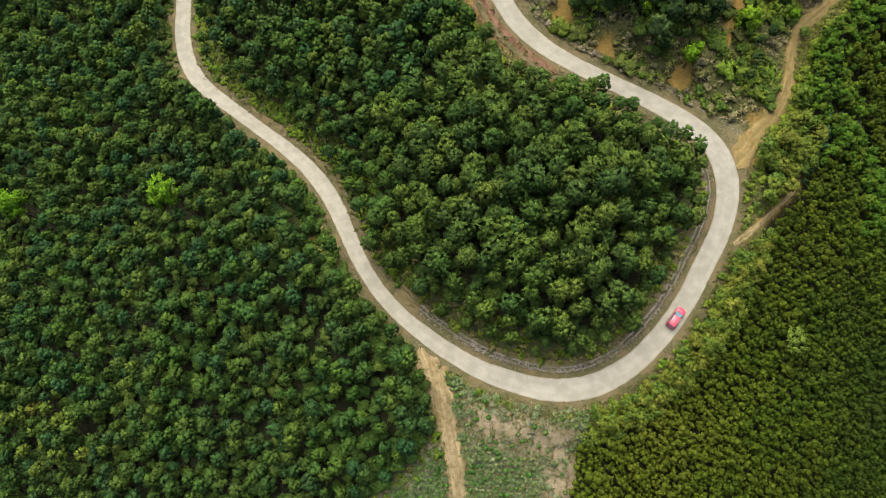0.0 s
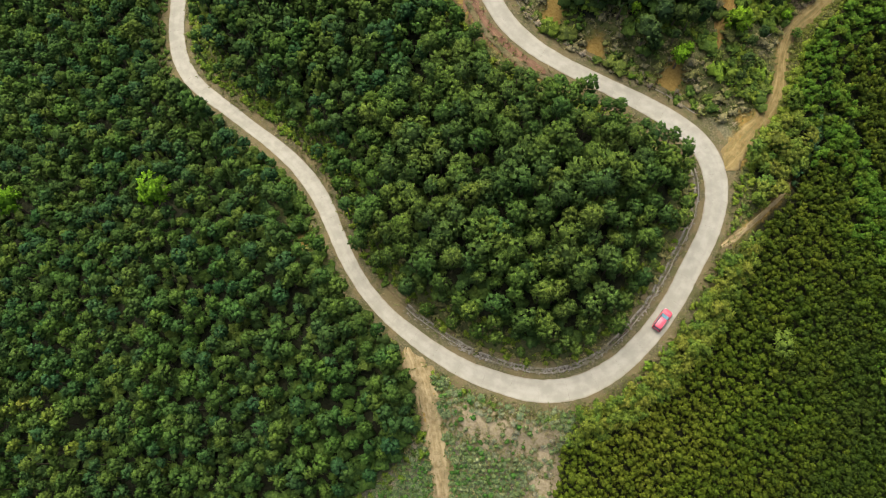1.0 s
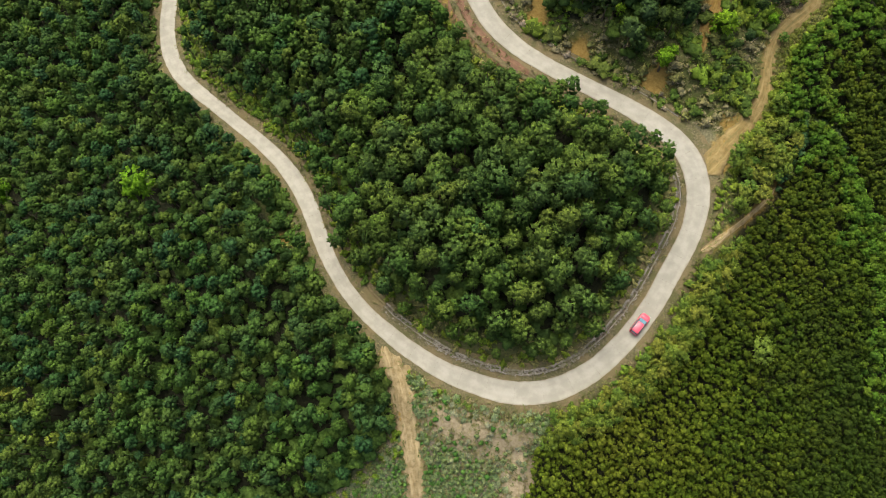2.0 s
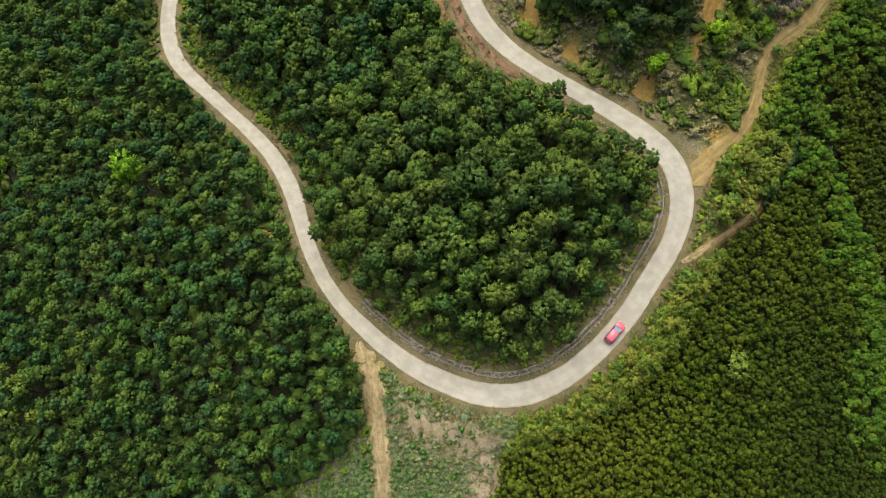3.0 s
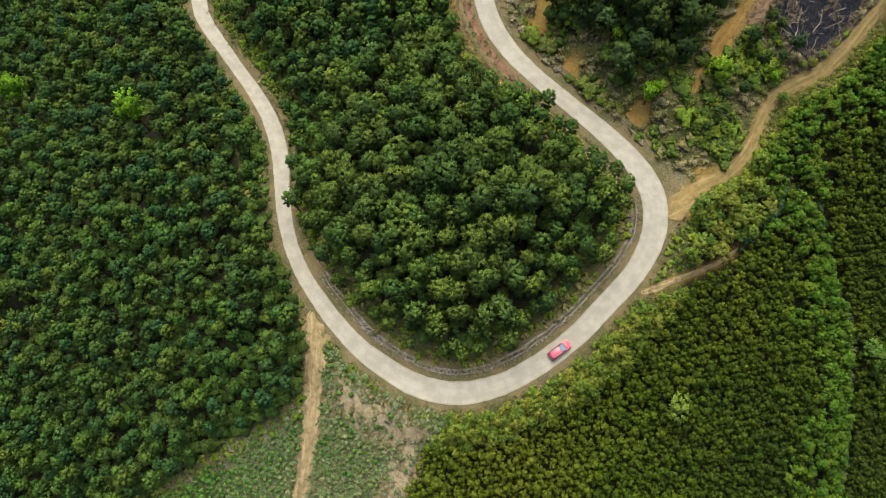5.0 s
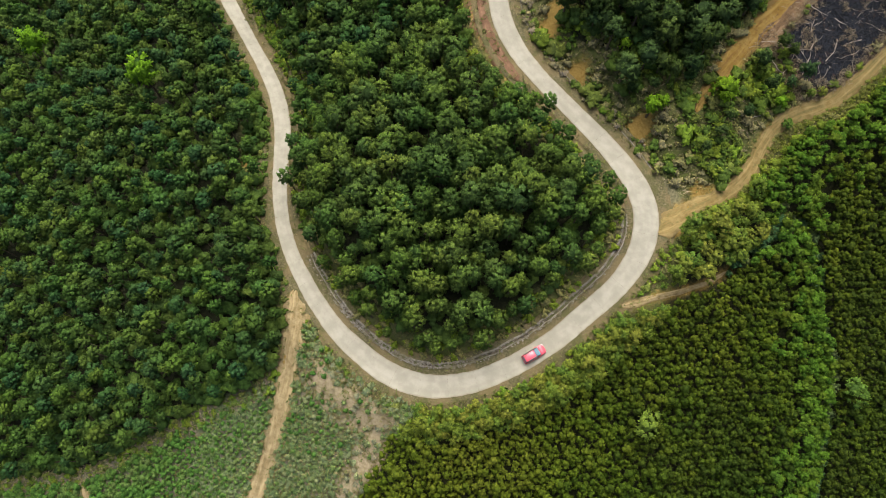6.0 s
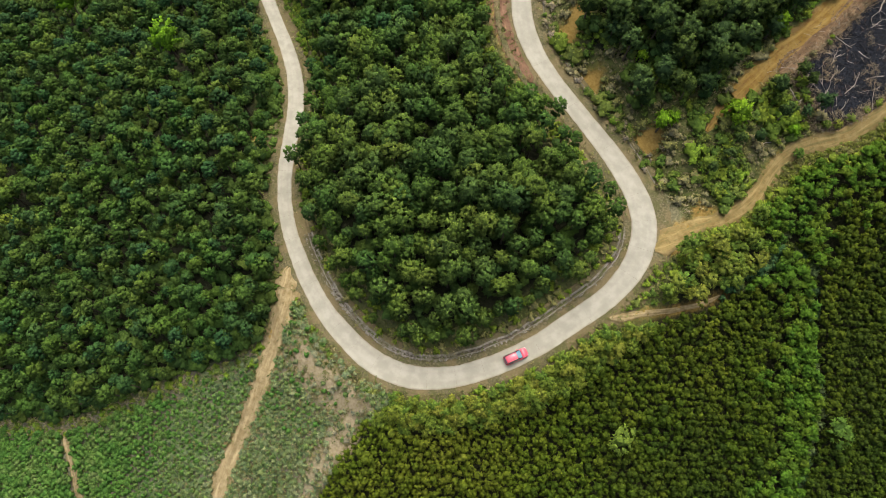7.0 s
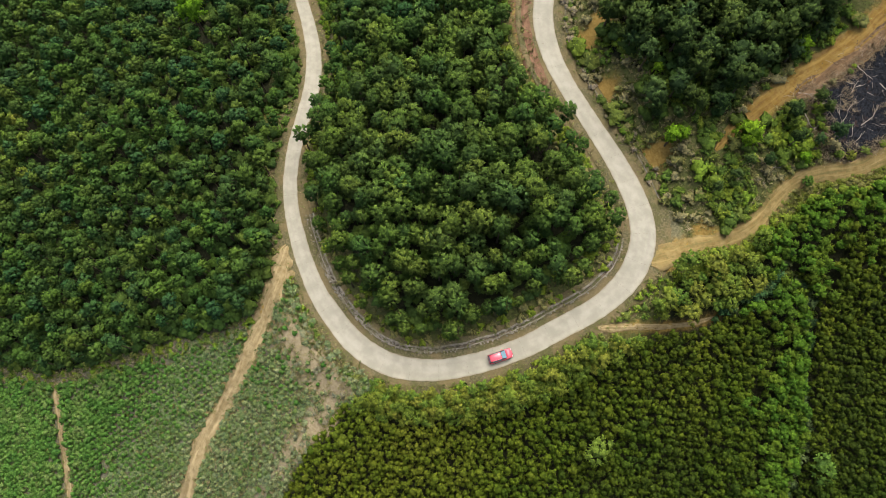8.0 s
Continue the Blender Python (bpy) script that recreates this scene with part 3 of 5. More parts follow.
make_track("dirt_track_1", TRACK_SOUTH, 2.05, TRACK, "rutted ochre dirt track leading down from the road", widen=0.55)
make_track("dirt_track_2", TRACK_EAST[1:], 1.2, GRASSY, "curving ochre dirt track that joins the concrete road", flare=0.85, fade=12.0)
make_track("dirt_track_3", TRACK_ORANGE, 1.85, ORANGE, "bulldozed orange earth track beside the burnt clearing", flare=-0.65)
make_track("dirt_track_4", TRACK_STRIP, 0.36, TRACK, "narrow bare earth strip along the plantation's rim", flare=1.0)
make_track("dirt_track_5", TRACK_FIELD, 0.85, TRACK, "narrow worn path between the crop rows")
make_track("bare_patch", PULLOUT, 2.5, REDSOIL, "reddish bare soil on the road's widened shoulder", lift=0.0)
make_track("scraped_ground", SCRAPED, 1.5, DEBRIS, "scraped reddish soil littered with debris beside the track")

# ---- plants ----


def ball(cuts, radius, squash, rng, uneven=0.2):
    """A closed lumpy ball of quads."""
    g = np.linspace(-1, 1, cuts + 1)
    a, b = (m.ravel() for m in np.meshgrid(g, g))
    verts, quads = [], []
    for axis in range(3):
        for s in (-1.0, 1.0):
            p = np.roll(np.stack([np.full_like(a, s), a * s, b], 1), axis, 1)
            quads.append(strip_quads(cuts + 1, cuts + 1, len(verts) * len(a)))
            verts.append(p)
    v = np.vstack(verts)
    v /= np.linalg.norm(v, axis=1)[:, None]
    lump = 1 + uneven * np.sin(v @ rng.normal(size=3) * 3 + 1) * np.sin(v @ rng.normal(size=3) * 2.4)
    return v * lump[:, None] * np.array(squash) * radius, np.vstack(quads)


def leaves(centres, outward, count, length, width, rng, spread=0.9):
    """Pointed blades that stand out from each centre."""
    c = np.repeat(centres, count, 0)
    d = np.repeat(outward, count, 0) + rng.normal(size=c.shape) * spread
    d /= np.linalg.norm(d, axis=1)[:, None]
    s = np.cross(d, rng.normal(size=c.shape))
    s /= np.linalg.norm(s, axis=1)[:, None]
    n = len(c)
    ln = (length * rng.uniform(0.65, 1.25, n))[:, None]
    wd = (width * rng.uniform(0.7, 1.3, n))[:, None]
    root = c + d * ln * 0.1
    v = np.stack([root, root + d * ln * 0.55 + s * wd, root + d * ln + np.array([0, 0, -0.12]) * ln, root + d * ln * 0.55 - s * wd], 1)
    return v.reshape(-1, 3), np.arange(4 * n).reshape(-1, 4)


def sprays(centres, outward, fat, count, size, rng):
    """Leaf sprays that stand off each clump like a rosette, bent over at their tips."""
    c = np.repeat(centres, count, 0)
    f = np.repeat(fat, count)[:, None]
    m = np.repeat(outward, count, 0) * 0.9 + rng.normal(size=c.shape) * 0.85
    m /= np.linalg.norm(m, axis=1)[:, None]
    n = len(c)
    s = np.cross(m, np.array([0, 0, 1.0]) + rng.normal(size=c.shape) * 0.45)
    s /= np.linalg.norm(s, axis=1)[:, None]
    ln = (size * rng.uniform(0.7, 1.35, n))[:, None]
    wd = ln * rng.uniform(0.22, 0.42, n)[:, None]
    p = c + m * f * 0.45
    tip = p + m * (f * 0.35 + ln) - np.array([0, 0, 0.3]) * ln
    mid = p + m * (f * 0.35 + ln) * 0.55
    v = np.stack([p, mid + s * wd, tip, mid - s * wd], 1)
    return v.reshape(-1, 3), np.arange(4 * n).reshape(-1, 4)


CUBE = np.array([(-1, -1, -1), (1, -1, -1), (1, 1, -1), (-1, 1, -1), (-1, -1, 1), (1, -1, 1), (1, 1, 1), (-1, 1, 1)]) / math.sqrt(3)
CUBE_FACES = np.array([(4, 5, 6, 7), (0, 1, 5, 4), (1, 2, 6, 5), (2, 3, 7, 6), (3, 0, 4, 7)])


def clumps(centres, radii, rng):
    """Small lumps of foliage, each a closed, uneven shell of its own, flattened a little."""
    n = len(centres)
    q = rng.normal(size=(n, 4)) * (1, 0.35, 0.35, 1)
    q /= np.linalg.norm(q, axis=1)[:, None]
    w, x, y, z = q.T
    turn = np.stack([np.stack([1 - 2 * (y * y + z * z), 2 * (x * y - w * z), 2 * (x * z + w * y)], -1),
                     np.stack([2 * (x * y + w * z), 1 - 2 * (x * x + z * z), 2 * (y * z - w * x)], -1),
                     np.stack([2 * (x * z - w * y), 2 * (y * z + w * x), 1 - 2 * (x * x + y * y)], -1)], 1)
    v = np.einsum("nij,kj->nki", turn, CUBE) * rng.uniform(0.75, 1.35, (n, 8, 1)) * radii[:, None, None] * (1, 1, 0.75)
    return (v + centres[:, None]).reshape(-1, 3), (CUBE_FACES[None] + 8 * np.arange(n)[:, None, None]).reshape(-1, 4)


DOME, LEAN = 0.62, 0.72


def crown_arrays(radius, tall, tufts, count, size, seed, low=-0.3, plump=1.35, lumps=7, inner=0.8, lift=0.0, ragged=1.0, crest_light=0.0):
    """A crown: clumps of foliage at uneven depths round an inner mass painted darker, with gaps between them, and leaf
    sprays that stand off the clumps.
    Its middle is at the origin. Its tips hold painted light, which can be kept to its top. Returns vertices, quads,
    normals and tips."""
    rng = np.random.default_rng(seed)
    k = np.arange(tufts) + 0.5
    up = 1 - (1 - low) * (k - 0.4) / tufts
    turn = k * 2.39996 + rng.uniform(0, 6)
    flat = np.sqrt(np.clip(1 - up * up, 0, 1))
    n = np.stack([flat * np.cos(turn), flat * np.sin(turn), up], 1) + rng.normal(size=(tufts, 3)) * 0.2 * ragged
    n /= np.linalg.norm(n, axis=1)[:, None]
    bulge = np.ones(tufts)
    for _ in range(lumps):
        q = rng.normal(size=3)
        q[2] = abs(q[2]) * 0.6
        q /= np.linalg.norm(q)
        bulge += ragged * rng.uniform(-0.30, 0.32) * np.exp(-((1 - n @ q) / 0.14))
    r = bulge * (1 + ragged * rng.uniform(-0.24, 0.1, tufts))
    shape = np.array([radius, radius * rng.uniform(0.82, 1.1), tall])
    fat = plump * radius / math.sqrt(tufts) * rng.uniform(0.7, 1.3, tufts)
    mid = n * (r[:, None] * shape - 0.6 * fat[:, None])
    kv, kq = clumps(mid, fat * 0.85, rng)
    lv, lq = sprays(mid, n + np.array([0, 0, 0.5]), fat, count, size, rng)
    cv, cq = clumps(np.zeros((1, 3)), np.ones(1), rng)
    cv = cv * shape * inner * (1, 1, 1.1)
    v, q = np.vstack([cv, kv, lv]), np.vstack([cq, kq + len(cv), lq + len(cv) + len(kv)])
    # foliage is shaded as the rounded mass that it forms: each leaf leans with its clump and with the whole crown
    home = np.vstack([np.zeros((len(cv), 3)), np.repeat(mid, 8, 0), np.repeat(mid, 4 * count, 0)])
    girth = np.concatenate([np.full(len(cv), radius), np.repeat(fat, 8), np.repeat(fat, 4 * count)])
    dome = (v + np.array([0, 0, 0.25 * tall])) / shape**2
    dome /= np.linalg.norm(dome, axis=1)[:, None] + 1e-9
    nrm = dome * DOME + (v - home) / girth[:, None] * LEAN + np.array([0, 0, lift])
    nrm /= np.linalg.norm(nrm, axis=1)[:, None] + 1e-9
    face = np.cross(v[q[:, 1]] - v[q[:, 0]], v[q[:, 2]] - v[q[:, 0]])
    back = (face * nrm[q].mean(1)).sum(1) < 0
    q[back] = q[back][:, ::-1]
    # painted light: more on clump tops and spray tips, fading down the crown's sides
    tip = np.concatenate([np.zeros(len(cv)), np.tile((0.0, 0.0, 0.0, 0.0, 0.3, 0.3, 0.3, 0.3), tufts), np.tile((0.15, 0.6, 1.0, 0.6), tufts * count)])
    return v, q, nrm, tip * (1 - crest_light + crest_light * np.clip(0.15 + 1.15 * (home[:, 2] / tall), 0, 1.25))


def trunk_arrays(height, thick, limbs, seed, reach, rings=5, sides=6):
    """A tapered, slightly bent trunk with limbs, as one shell of rings each."""
    rng = np.random.default_rng(seed)
    verts, quads = [], []

    def tube(points, radii, sides):
        base = sum(len(v) for v in verts)
        a = np.linspace(0, 2 * math.pi, sides, endpoint=False)
        for p, r in zip(points, radii):
            verts.append(np.stack([p[0] + r * np.cos(a), p[1] + r * np.sin(a), np.full(sides, p[2])], 1))
        for i in range(len(points) - 1):
            for j in range(sides):
                quads.append([base + i * sides + j, base + i * sides + (j + 1) % sides, base + (i + 1) * sides + (j + 1) % sides, base + (i + 1) * sides + j])

    bend = rng.normal(size=2) * 0.02 * height
    t = np.linspace(0, 1, rings)
    spine = [(bend[0] * s * s, bend[1] * s * s, height * s - 0.3) for s in t]
    tube(spine, [thick * (1.25 - s) for s in t], sides)
    for _ in range(limbs):
        s, a = rng.uniform(0.6, 0.9), rng.uniform(0, 6.28)
        p = np.array([bend[0] * s * s, bend[1] * s * s, height * s - 0.3])
        q = p + np.array([math.cos(a) * reach, math.sin(a) * reach, reach * 0.7])
        tube([p, (p + q) / 2 + (0, 0, 0.1), q], [thick * 0.35, thick * 0.25, thick * 0.08], 4)
    return np.vstack(verts), np.array(quads)


class Plant:
    """One kind of plant in several grown forms: crown height and mesh arrays, and shared meshes for single trees."""

    def __init__(self, name, leaf, forms, trunk, seed):
        self.name, self.leaf, self.forms = name, leaf, []
        for i, (height, crown) in enumerate(forms):
            cv, cq, cn, ct = crown
            cv = cv + np.array([0, 0, height])
            tv, tq = trunk_arrays(height, trunk[0], trunk[1], seed + i, *trunk[2:])
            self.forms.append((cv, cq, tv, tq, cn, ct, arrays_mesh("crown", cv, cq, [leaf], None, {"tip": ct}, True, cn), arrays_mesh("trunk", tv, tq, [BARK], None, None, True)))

    def single(self, place, form, size, turn, label, category, group):
        ob = thing(self.name, label, category, group)
        crown, trunk = self.forms[form % len(self.forms)][6:]
        for name, me in (("trunk", trunk), ("crown", crown)):
            child = new(name, me)
            child.parent = ob
        ob.matrix_basis = Matrix.LocRotScale(place, Euler((0, 0, turn)), (size, size, size))
        return ob

    def many(self, name, places, sizes, turns, forms, tints, label, category, trunks=True):
        """All of them as one object of kind stuff."""
        vs, qs, ms, ts, ns, tips, base = [], [], [], [], [], [], 0
        for p, s, a, f, t in zip(places, sizes, turns, forms, tints):
            cv, cq, tv, tq, cn, ct = self.forms[f % len(self.forms)][:6]
            tn = tv * (1, 1, 0) / (np.linalg.norm(tv[:, :2], axis=1)[:, None] + 1e-6)
            ca, sa = math.cos(a) * s, math.sin(a) * s
            for v, q, n, m, tip in ((cv, cq, cn, np.zeros(len(cq)), ct), (tv, tq, tn, np.ones(len(tq)), np.zeros(len(tv))))[:2 if trunks else 1]:
                tips.append(tip)
                ns.append(np.stack([(n[:, 0] * ca - n[:, 1] * sa) / s, (n[:, 0] * sa + n[:, 1] * ca) / s, n[:, 2]], 1))
                vs.append(np.stack([v[:, 0] * ca - v[:, 1] * sa + p[0], v[:, 0] * sa + v[:, 1] * ca + p[1], v[:, 2] * s + p[2]], 1))
                qs.append(q + base)
                ms.append(m)
                ts.append(np.full(len(v), max(t, 0.002)))
                base += len(v)
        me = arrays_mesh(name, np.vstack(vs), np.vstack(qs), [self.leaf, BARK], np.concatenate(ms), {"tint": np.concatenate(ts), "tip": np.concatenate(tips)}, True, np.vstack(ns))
        return tagged(new(name, me), label, category, kind="stuff")


def pines(seed, tufts, count, size, low):
    rng = np.random.default_rng(seed)
    forms = []
    for i in range(7):
        r = rng.uniform(1.4, 2.0)
        forms.append((rng.uniform(5.5, 7.1), crown_arrays(r, r * rng.uniform(1.2, 1.6), int(tufts * (r / 2) ** 2), count, size, seed + i, low, inner=0.58, lift=0.05, ragged=0.7, crest_light=0.8)))
    return forms


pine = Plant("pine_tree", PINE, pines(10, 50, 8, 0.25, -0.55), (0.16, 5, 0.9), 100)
slope_pine = Plant("slope_pine", DARK_PINE, [(4.6 + 0.35 * i, crown_arrays(1.75 + 0.16 * (i % 5), 2.5, 34, 7, 0.32, 20 + i, -0.5)) for i in range(7)], (0.16, 5, 0.9), 120)
wood = Plant("forest_tree", WEST_LEAF, pines(30, 30, 4, 0.25, -0.3), (0.16, 1, 0.9, 4, 5), 130)
ridge = Plant("forest_tree", WEST_LEAF, pines(40, 30, 4, 0.25, -0.3), (0.16, 1, 0.9, 4, 5), 140)
acacia = Plant("young_acacia", ACACIA, [(2.2 + 0.16 * i, crown_arrays(0.70 + 0.06 * (i % 3), 1.0, 6, 3, 0.20, 50 + i, -0.1, 1.2, lift=0.2, ragged=0.6)) for i in range(6)], (0.06, 2, 0.4), 150)
rim_acacia = Plant("young_acacia", RIM_ACACIA, [(2.0 + 0.15 * i, crown_arrays(0.82 + 0.08 * (i % 3), 1.15, 13, 6, 0.24, 55 + i, -0.1, lift=0.25)) for i in range(6)], (0.06, 2, 0.4), 155)
green = Plant("young_acacia", FRESH, [(2.6 + 0.15 * i, crown_arrays(0.82 + 0.07 * (i % 3), 1.15, 9, 4, 0.23, 65 + i, -0.1, lift=0.15, ragged=0.7)) for i in range(6)], (0.06, 2, 0.4), 158)
fresh = Plant("acacia_tree", LIGHT_ACACIA, [(2.6 + 0.2 * i, crown_arrays(1.25 + 0.12 * i, 1.4, 24, 7, 0.27, 60 + i, lift=0.15, inner=0.62)) for i in range(5)], (0.08, 0, 0.5), 160)
lime = Plant("lime_green_tree", BRIGHT, [(6.4, crown_arrays(1.9, 2.4, 30, 9, 0.42, 70, lumps=11)), (3.0, crown_arrays(1.2, 1.3, 18, 9, 0.38, 71, lumps=11)), (2.4, crown_arrays(2.1, 2.2, 34, 9, 0.42, 72, lumps=11))], (0.16, 6, 1.0), 170)
bush = Plant("bush", SCRUB, [(0.42, crown_arrays(0.70 + 0.1 * i, 0.65, 7, 3, 0.30, 80 + i, -0.05, lift=0.25)) for i in range(6)], (0.04, 2, 0.3), 180)
under = Plant("sapling", PINE, [(0.7 + 0.25 * i, crown_arrays(1.5, 1.0, 5, 2, 0.36, 85 + i, 0.1, 1.3, inner=0.45, crest_light=1.0)) for i in range(5)], (0.05, 0, 0.3), 185)
crop = Plant("crop_shrub", CROP, [(0.32, crown_arrays(0.46 + 0.03 * i, 0.62, 5, 4, 0.16, 90 + i, -0.1, 1.25, lift=0.15)) for i in range(5)], (0.03, 0, 0.1), 190)
weed = Plant("weed", WEED, [(0.10, crown_arrays(0.55 + 0.05 * i, 0.32, 4, 4, 0.26, 190 + i, 0.0, 1.1, lift=0.5)) for i in range(5)], (0.02, 0, 0.1), 197)
meadow = Plant("grass_tuft", MEADOW, [(0.05, crown_arrays(0.42 + 0.05 * i, 0.22, 4, 4, 0.2, 195 + i, 0.0, 1.1, lift=0.6)) for i in range(4)], (0.02, 0, 0.1), 198)
gully_bush = Plant("gully_bush", TEAL, [(0.9 + 0.2 * i, crown_arrays(1.0 + 0.1 * i, 1.0, 12, 6, 0.34, 380 + i, -0.1, lift=0.1)) for i in range(4)], (0.05, 2, 0.4), 380)


def standing(v, q):
    """Blades of a tuft, shaded as the low mound that they form."""
    n = v * (0.8, 0.8, 0.3) + np.array([0, 0, 0.6])
    n /= np.linalg.norm(n, axis=1)[:, None]
    back = (np.cross(v[q[:, 1]] - v[q[:, 0]], v[q[:, 2]] - v[q[:, 0]]) * n[q].mean(1)).sum(1) < 0
    q[back] = q[back][:, ::-1]
    return v, q, n, np.full(len(v), 0.3)


def tuft_form(seed):
    rng = np.random.default_rng(seed)
    v, q = leaves(rng.normal(size=(3, 3)) * (0.22, 0.22, 0.02), np.tile((0, 0, 1.0), (3, 1)), 3, 0.42, 0.085, rng, 0.6)
    return standing(v, q)


tuft = Plant("grass_tuft", GRASS, [(0.05, tuft_form(95 + i)) for i in range(5)], (0.02, 0, 0.1), 195)


def dry_form(seed):
    """A leafless tangle of thin stems."""
    rng = np.random.default_rng(seed)
    v, q = leaves(rng.normal(size=(7, 3)) * (0.3, 0.3, 0.08), np.tile((0, 0, 0.7), (7, 1)), 7, 0.55, 0.024, rng, 0.75)
    return standing(v, q)


dry = Plant("dry_shrub", DRY, [(0.15, dry_form(295 + i)) for i in range(6)], (0.03, 0, 0.1), 295)


def in_reach(x, y, more=4.0):
    """The stretch of land that the flight overlooks, with a margin."""
    south = np.minimum(-57 + 0.76 * (x + 29), -6) - more
    return (y > 25 - 0.858 * (x + 140) - more) & (y < 95 + np.maximum(0, -x) * 0.22 + np.maximum(0, x) * 0.3 + more) & (x + y < 176 + more) & (y > south)


def scatter(box, spacing, keep, seed, loose=0.85, turn=0.0):
    """Places on a shaken grid at about that spacing, where keep(x, y) holds."""
    rng = np.random.default_rng(seed)
    x0, y0, x1, y1 = box
    reach = math.hypot(x1 - x0, y1 - y0) / 2
    g = np.arange(-reach, reach, spacing)
    a, b = np.meshgrid(g, g * 0.87)
    a = a + (np.arange(len(g)) % 2)[:, None] * spacing / 2
    a, b = (v.ravel() + rng.uniform(-0.5, 0.5, v.size) * spacing * loose for v in (a, b))
    c, s = math.cos(turn), math.sin(turn)
    x, y = (x0 + x1) / 2 + a * c - b * s, (y0 + y1) / 2 + a * s + b * c
    ok = (x > x0) & (x < x1) & (y > y0) & (y < y1)
    x, y = x[ok], y[ok]
    ok = in_reach(x, y) & keep(x, y)
    x, y = x[ok], y[ok]
    return np.c_[x, y, ground_z(x, y) - 0.05]


def clear_of(x, y, *lines):
    ok = np.ones(len(x), bool)
    for line, reach in lines:
        ok &= nearest(line, x, y)[0] > reach
    return ok


def kinds(n, seed):
    rng = np.random.default_rng(seed)
    return rng.uniform(0, 6.28, n), rng.integers(0, 7, n), rng.uniform(0, 1, n), rng


LIMES = [(-56.2, 49.2, 0, 1.5), (-95.0, 51.0, 0, 1.5), (54.4, 79.4, 2, 1.05), (44.1, 72.5, 1, 1.25), (45.6, 73.8, 1, 0.8), (53.2, 94.4, 1, 1.1), (35.4, 80.6, 1, 0.8), (64.1, 81.9, 1, 0.8)]
LIME_XY = np.array([p[:2] for p in LIMES])


def knoll_place(x, y):
    d, _, _ = road_side(x, y)
    hang = np.hypot(x + 12, y - 41.5) < 7
    reach = np.where(hang, 4.1, np.where((x < -8), 4.4, np.where((x > 30) & (y < 66), 5.8, 5.4))) + 0.6 * rough(x, y, 4.0, 7.0)
    return inside(LOOP, x, y) & (d > reach) & clear_of(x, y, (PULLOUT, 4.0))


def forest_place(x, y):
    d, _, _ = road_side(x, y)
    foot = nearest(glide(FOREST_FOOT), x, y)[0]
    return inside(WEST, x, y) & (d > np.where(np.hypot(x + 52, y - 71) < 9, 3.3, 3.9 + 0.9 * rough(x, y, 5.0, 3.0))) & (foot > 0.4) & clear_of(x, y, (TRACK_SOUTH, 2.3), (LIME_XY, 3.2), (glide([(-88, 7.4), (-80, 8.2), (-73, 4.2), (-71, -0.6), (-77, -0.8), (-85, 1.0)]), 1.7), (np.array([(-24.6, 40.6)]), 2.4))


def acacia_place(x, y):
    return inside(ACACIA_ZONE, x, y) & clear_of(x, y, (ROAD, 4.1), (TRACK_EAST, 2.0), (TRACK_EAST[24:], 3.6), (TRACK_STRIP, 1.3), (TRACK_STRIP[:8], 2.0), (GULLY, 0.9), (GAP, 1.0), (np.array([(64.2, 23.0)]), 1.5), (glide(ACACIA_FOOT), 0.5))


def is_fresh(x, y):
    """The older, lighter acacias between the junction and the bare strip."""
    return inside(FRESH_ZONE, x, y)


def is_green(x, y):
    """Where the plantation is fresher green than elsewhere: the belt on the near side of the gully."""
    d, k = nearest(GULLY, x, y)
    t = GULLY[np.minimum(k + 1, len(GULLY) - 1)] - GULLY[np.maximum(k - 1, 0)]
    near_side = t[:, 0] * (y - GULLY[k, 1]) - t[:, 1] * (x - GULLY[k, 0]) < 0
    beyond = ~near_side & (nearest(TRACK_EAST, x, y)[0] + 5 * np.random.default_rng(6).uniform(size=len(x)) < 15 + 4 * rough(x, y, 6.0, 1.0)) & (y > 60)
    return ~is_fresh(x, y) & (beyond | near_side & (d + 8 * np.random.default_rng(5).uniform(size=len(x)) < 12.5 + 4 * rough(x, y, 7.0, 2.0)) & (y > 8) & (x > 62))


def north_pine_place(x, y):
    edge = 80.5 + 2.0 * np.sin(x * 0.3) - 4.0 * ((x > 35) & (x < 51))
    return inside(NORTH_EAST, x, y) & (y > edge) & (x > 22) & ~inside(BURN, x, y) & clear_of(x, y, (TRACK_ORANGE[8:], 3.2), (TRACK_ORANGE, 1.8), (TRACK_EAST, 4), (ROAD, 8.0), (LIME_XY, 1.6)) & ((x < 54) | (x > 92))


def scrub_place(x, y):
    return inside(NORTH_EAST, x, y) & ~inside(BURN, x, y) & clear_of(x, y, (TRACK_ORANGE[8:], 2.0), (TRACK_ORANGE, 0.9), (SCRAPED, 1.3), (TRACK_EAST, 1.8), (TRACK_EAST[:9], 2.6), (ROAD, 4.3), (BARE_SPOTS, 2.0), (np.array([(57.4, 63.8), (59.2, 64.6)]), 1.3)) & ~inside(GRAVEL, x, y) & (y < 104)


# trees of the knoll inside the bend: the nearest stand alone
P = scatter((-62, 18, 60, 124), 3.05, knoll_place, 1, 0.66)
turns, forms, tints, rng = kinds(len(P), 2)
sizes = rng.uniform(0.70, 1.15, len(P)) * (0.86 + 0.28 * smooth((nearest(ROAD, P[:, 0], P[:, 1])[0] - 6.5) / 12))
near = np.argsort(np.hypot(P[:, 0] - 20, P[:, 1] - 40))[:300]
for i in near:
    tall = "tall" if sizes[i] > 1.12 else "smaller" if sizes[i] < 0.95 else "rounded"
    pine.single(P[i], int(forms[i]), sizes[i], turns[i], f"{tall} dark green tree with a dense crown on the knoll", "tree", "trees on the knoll")
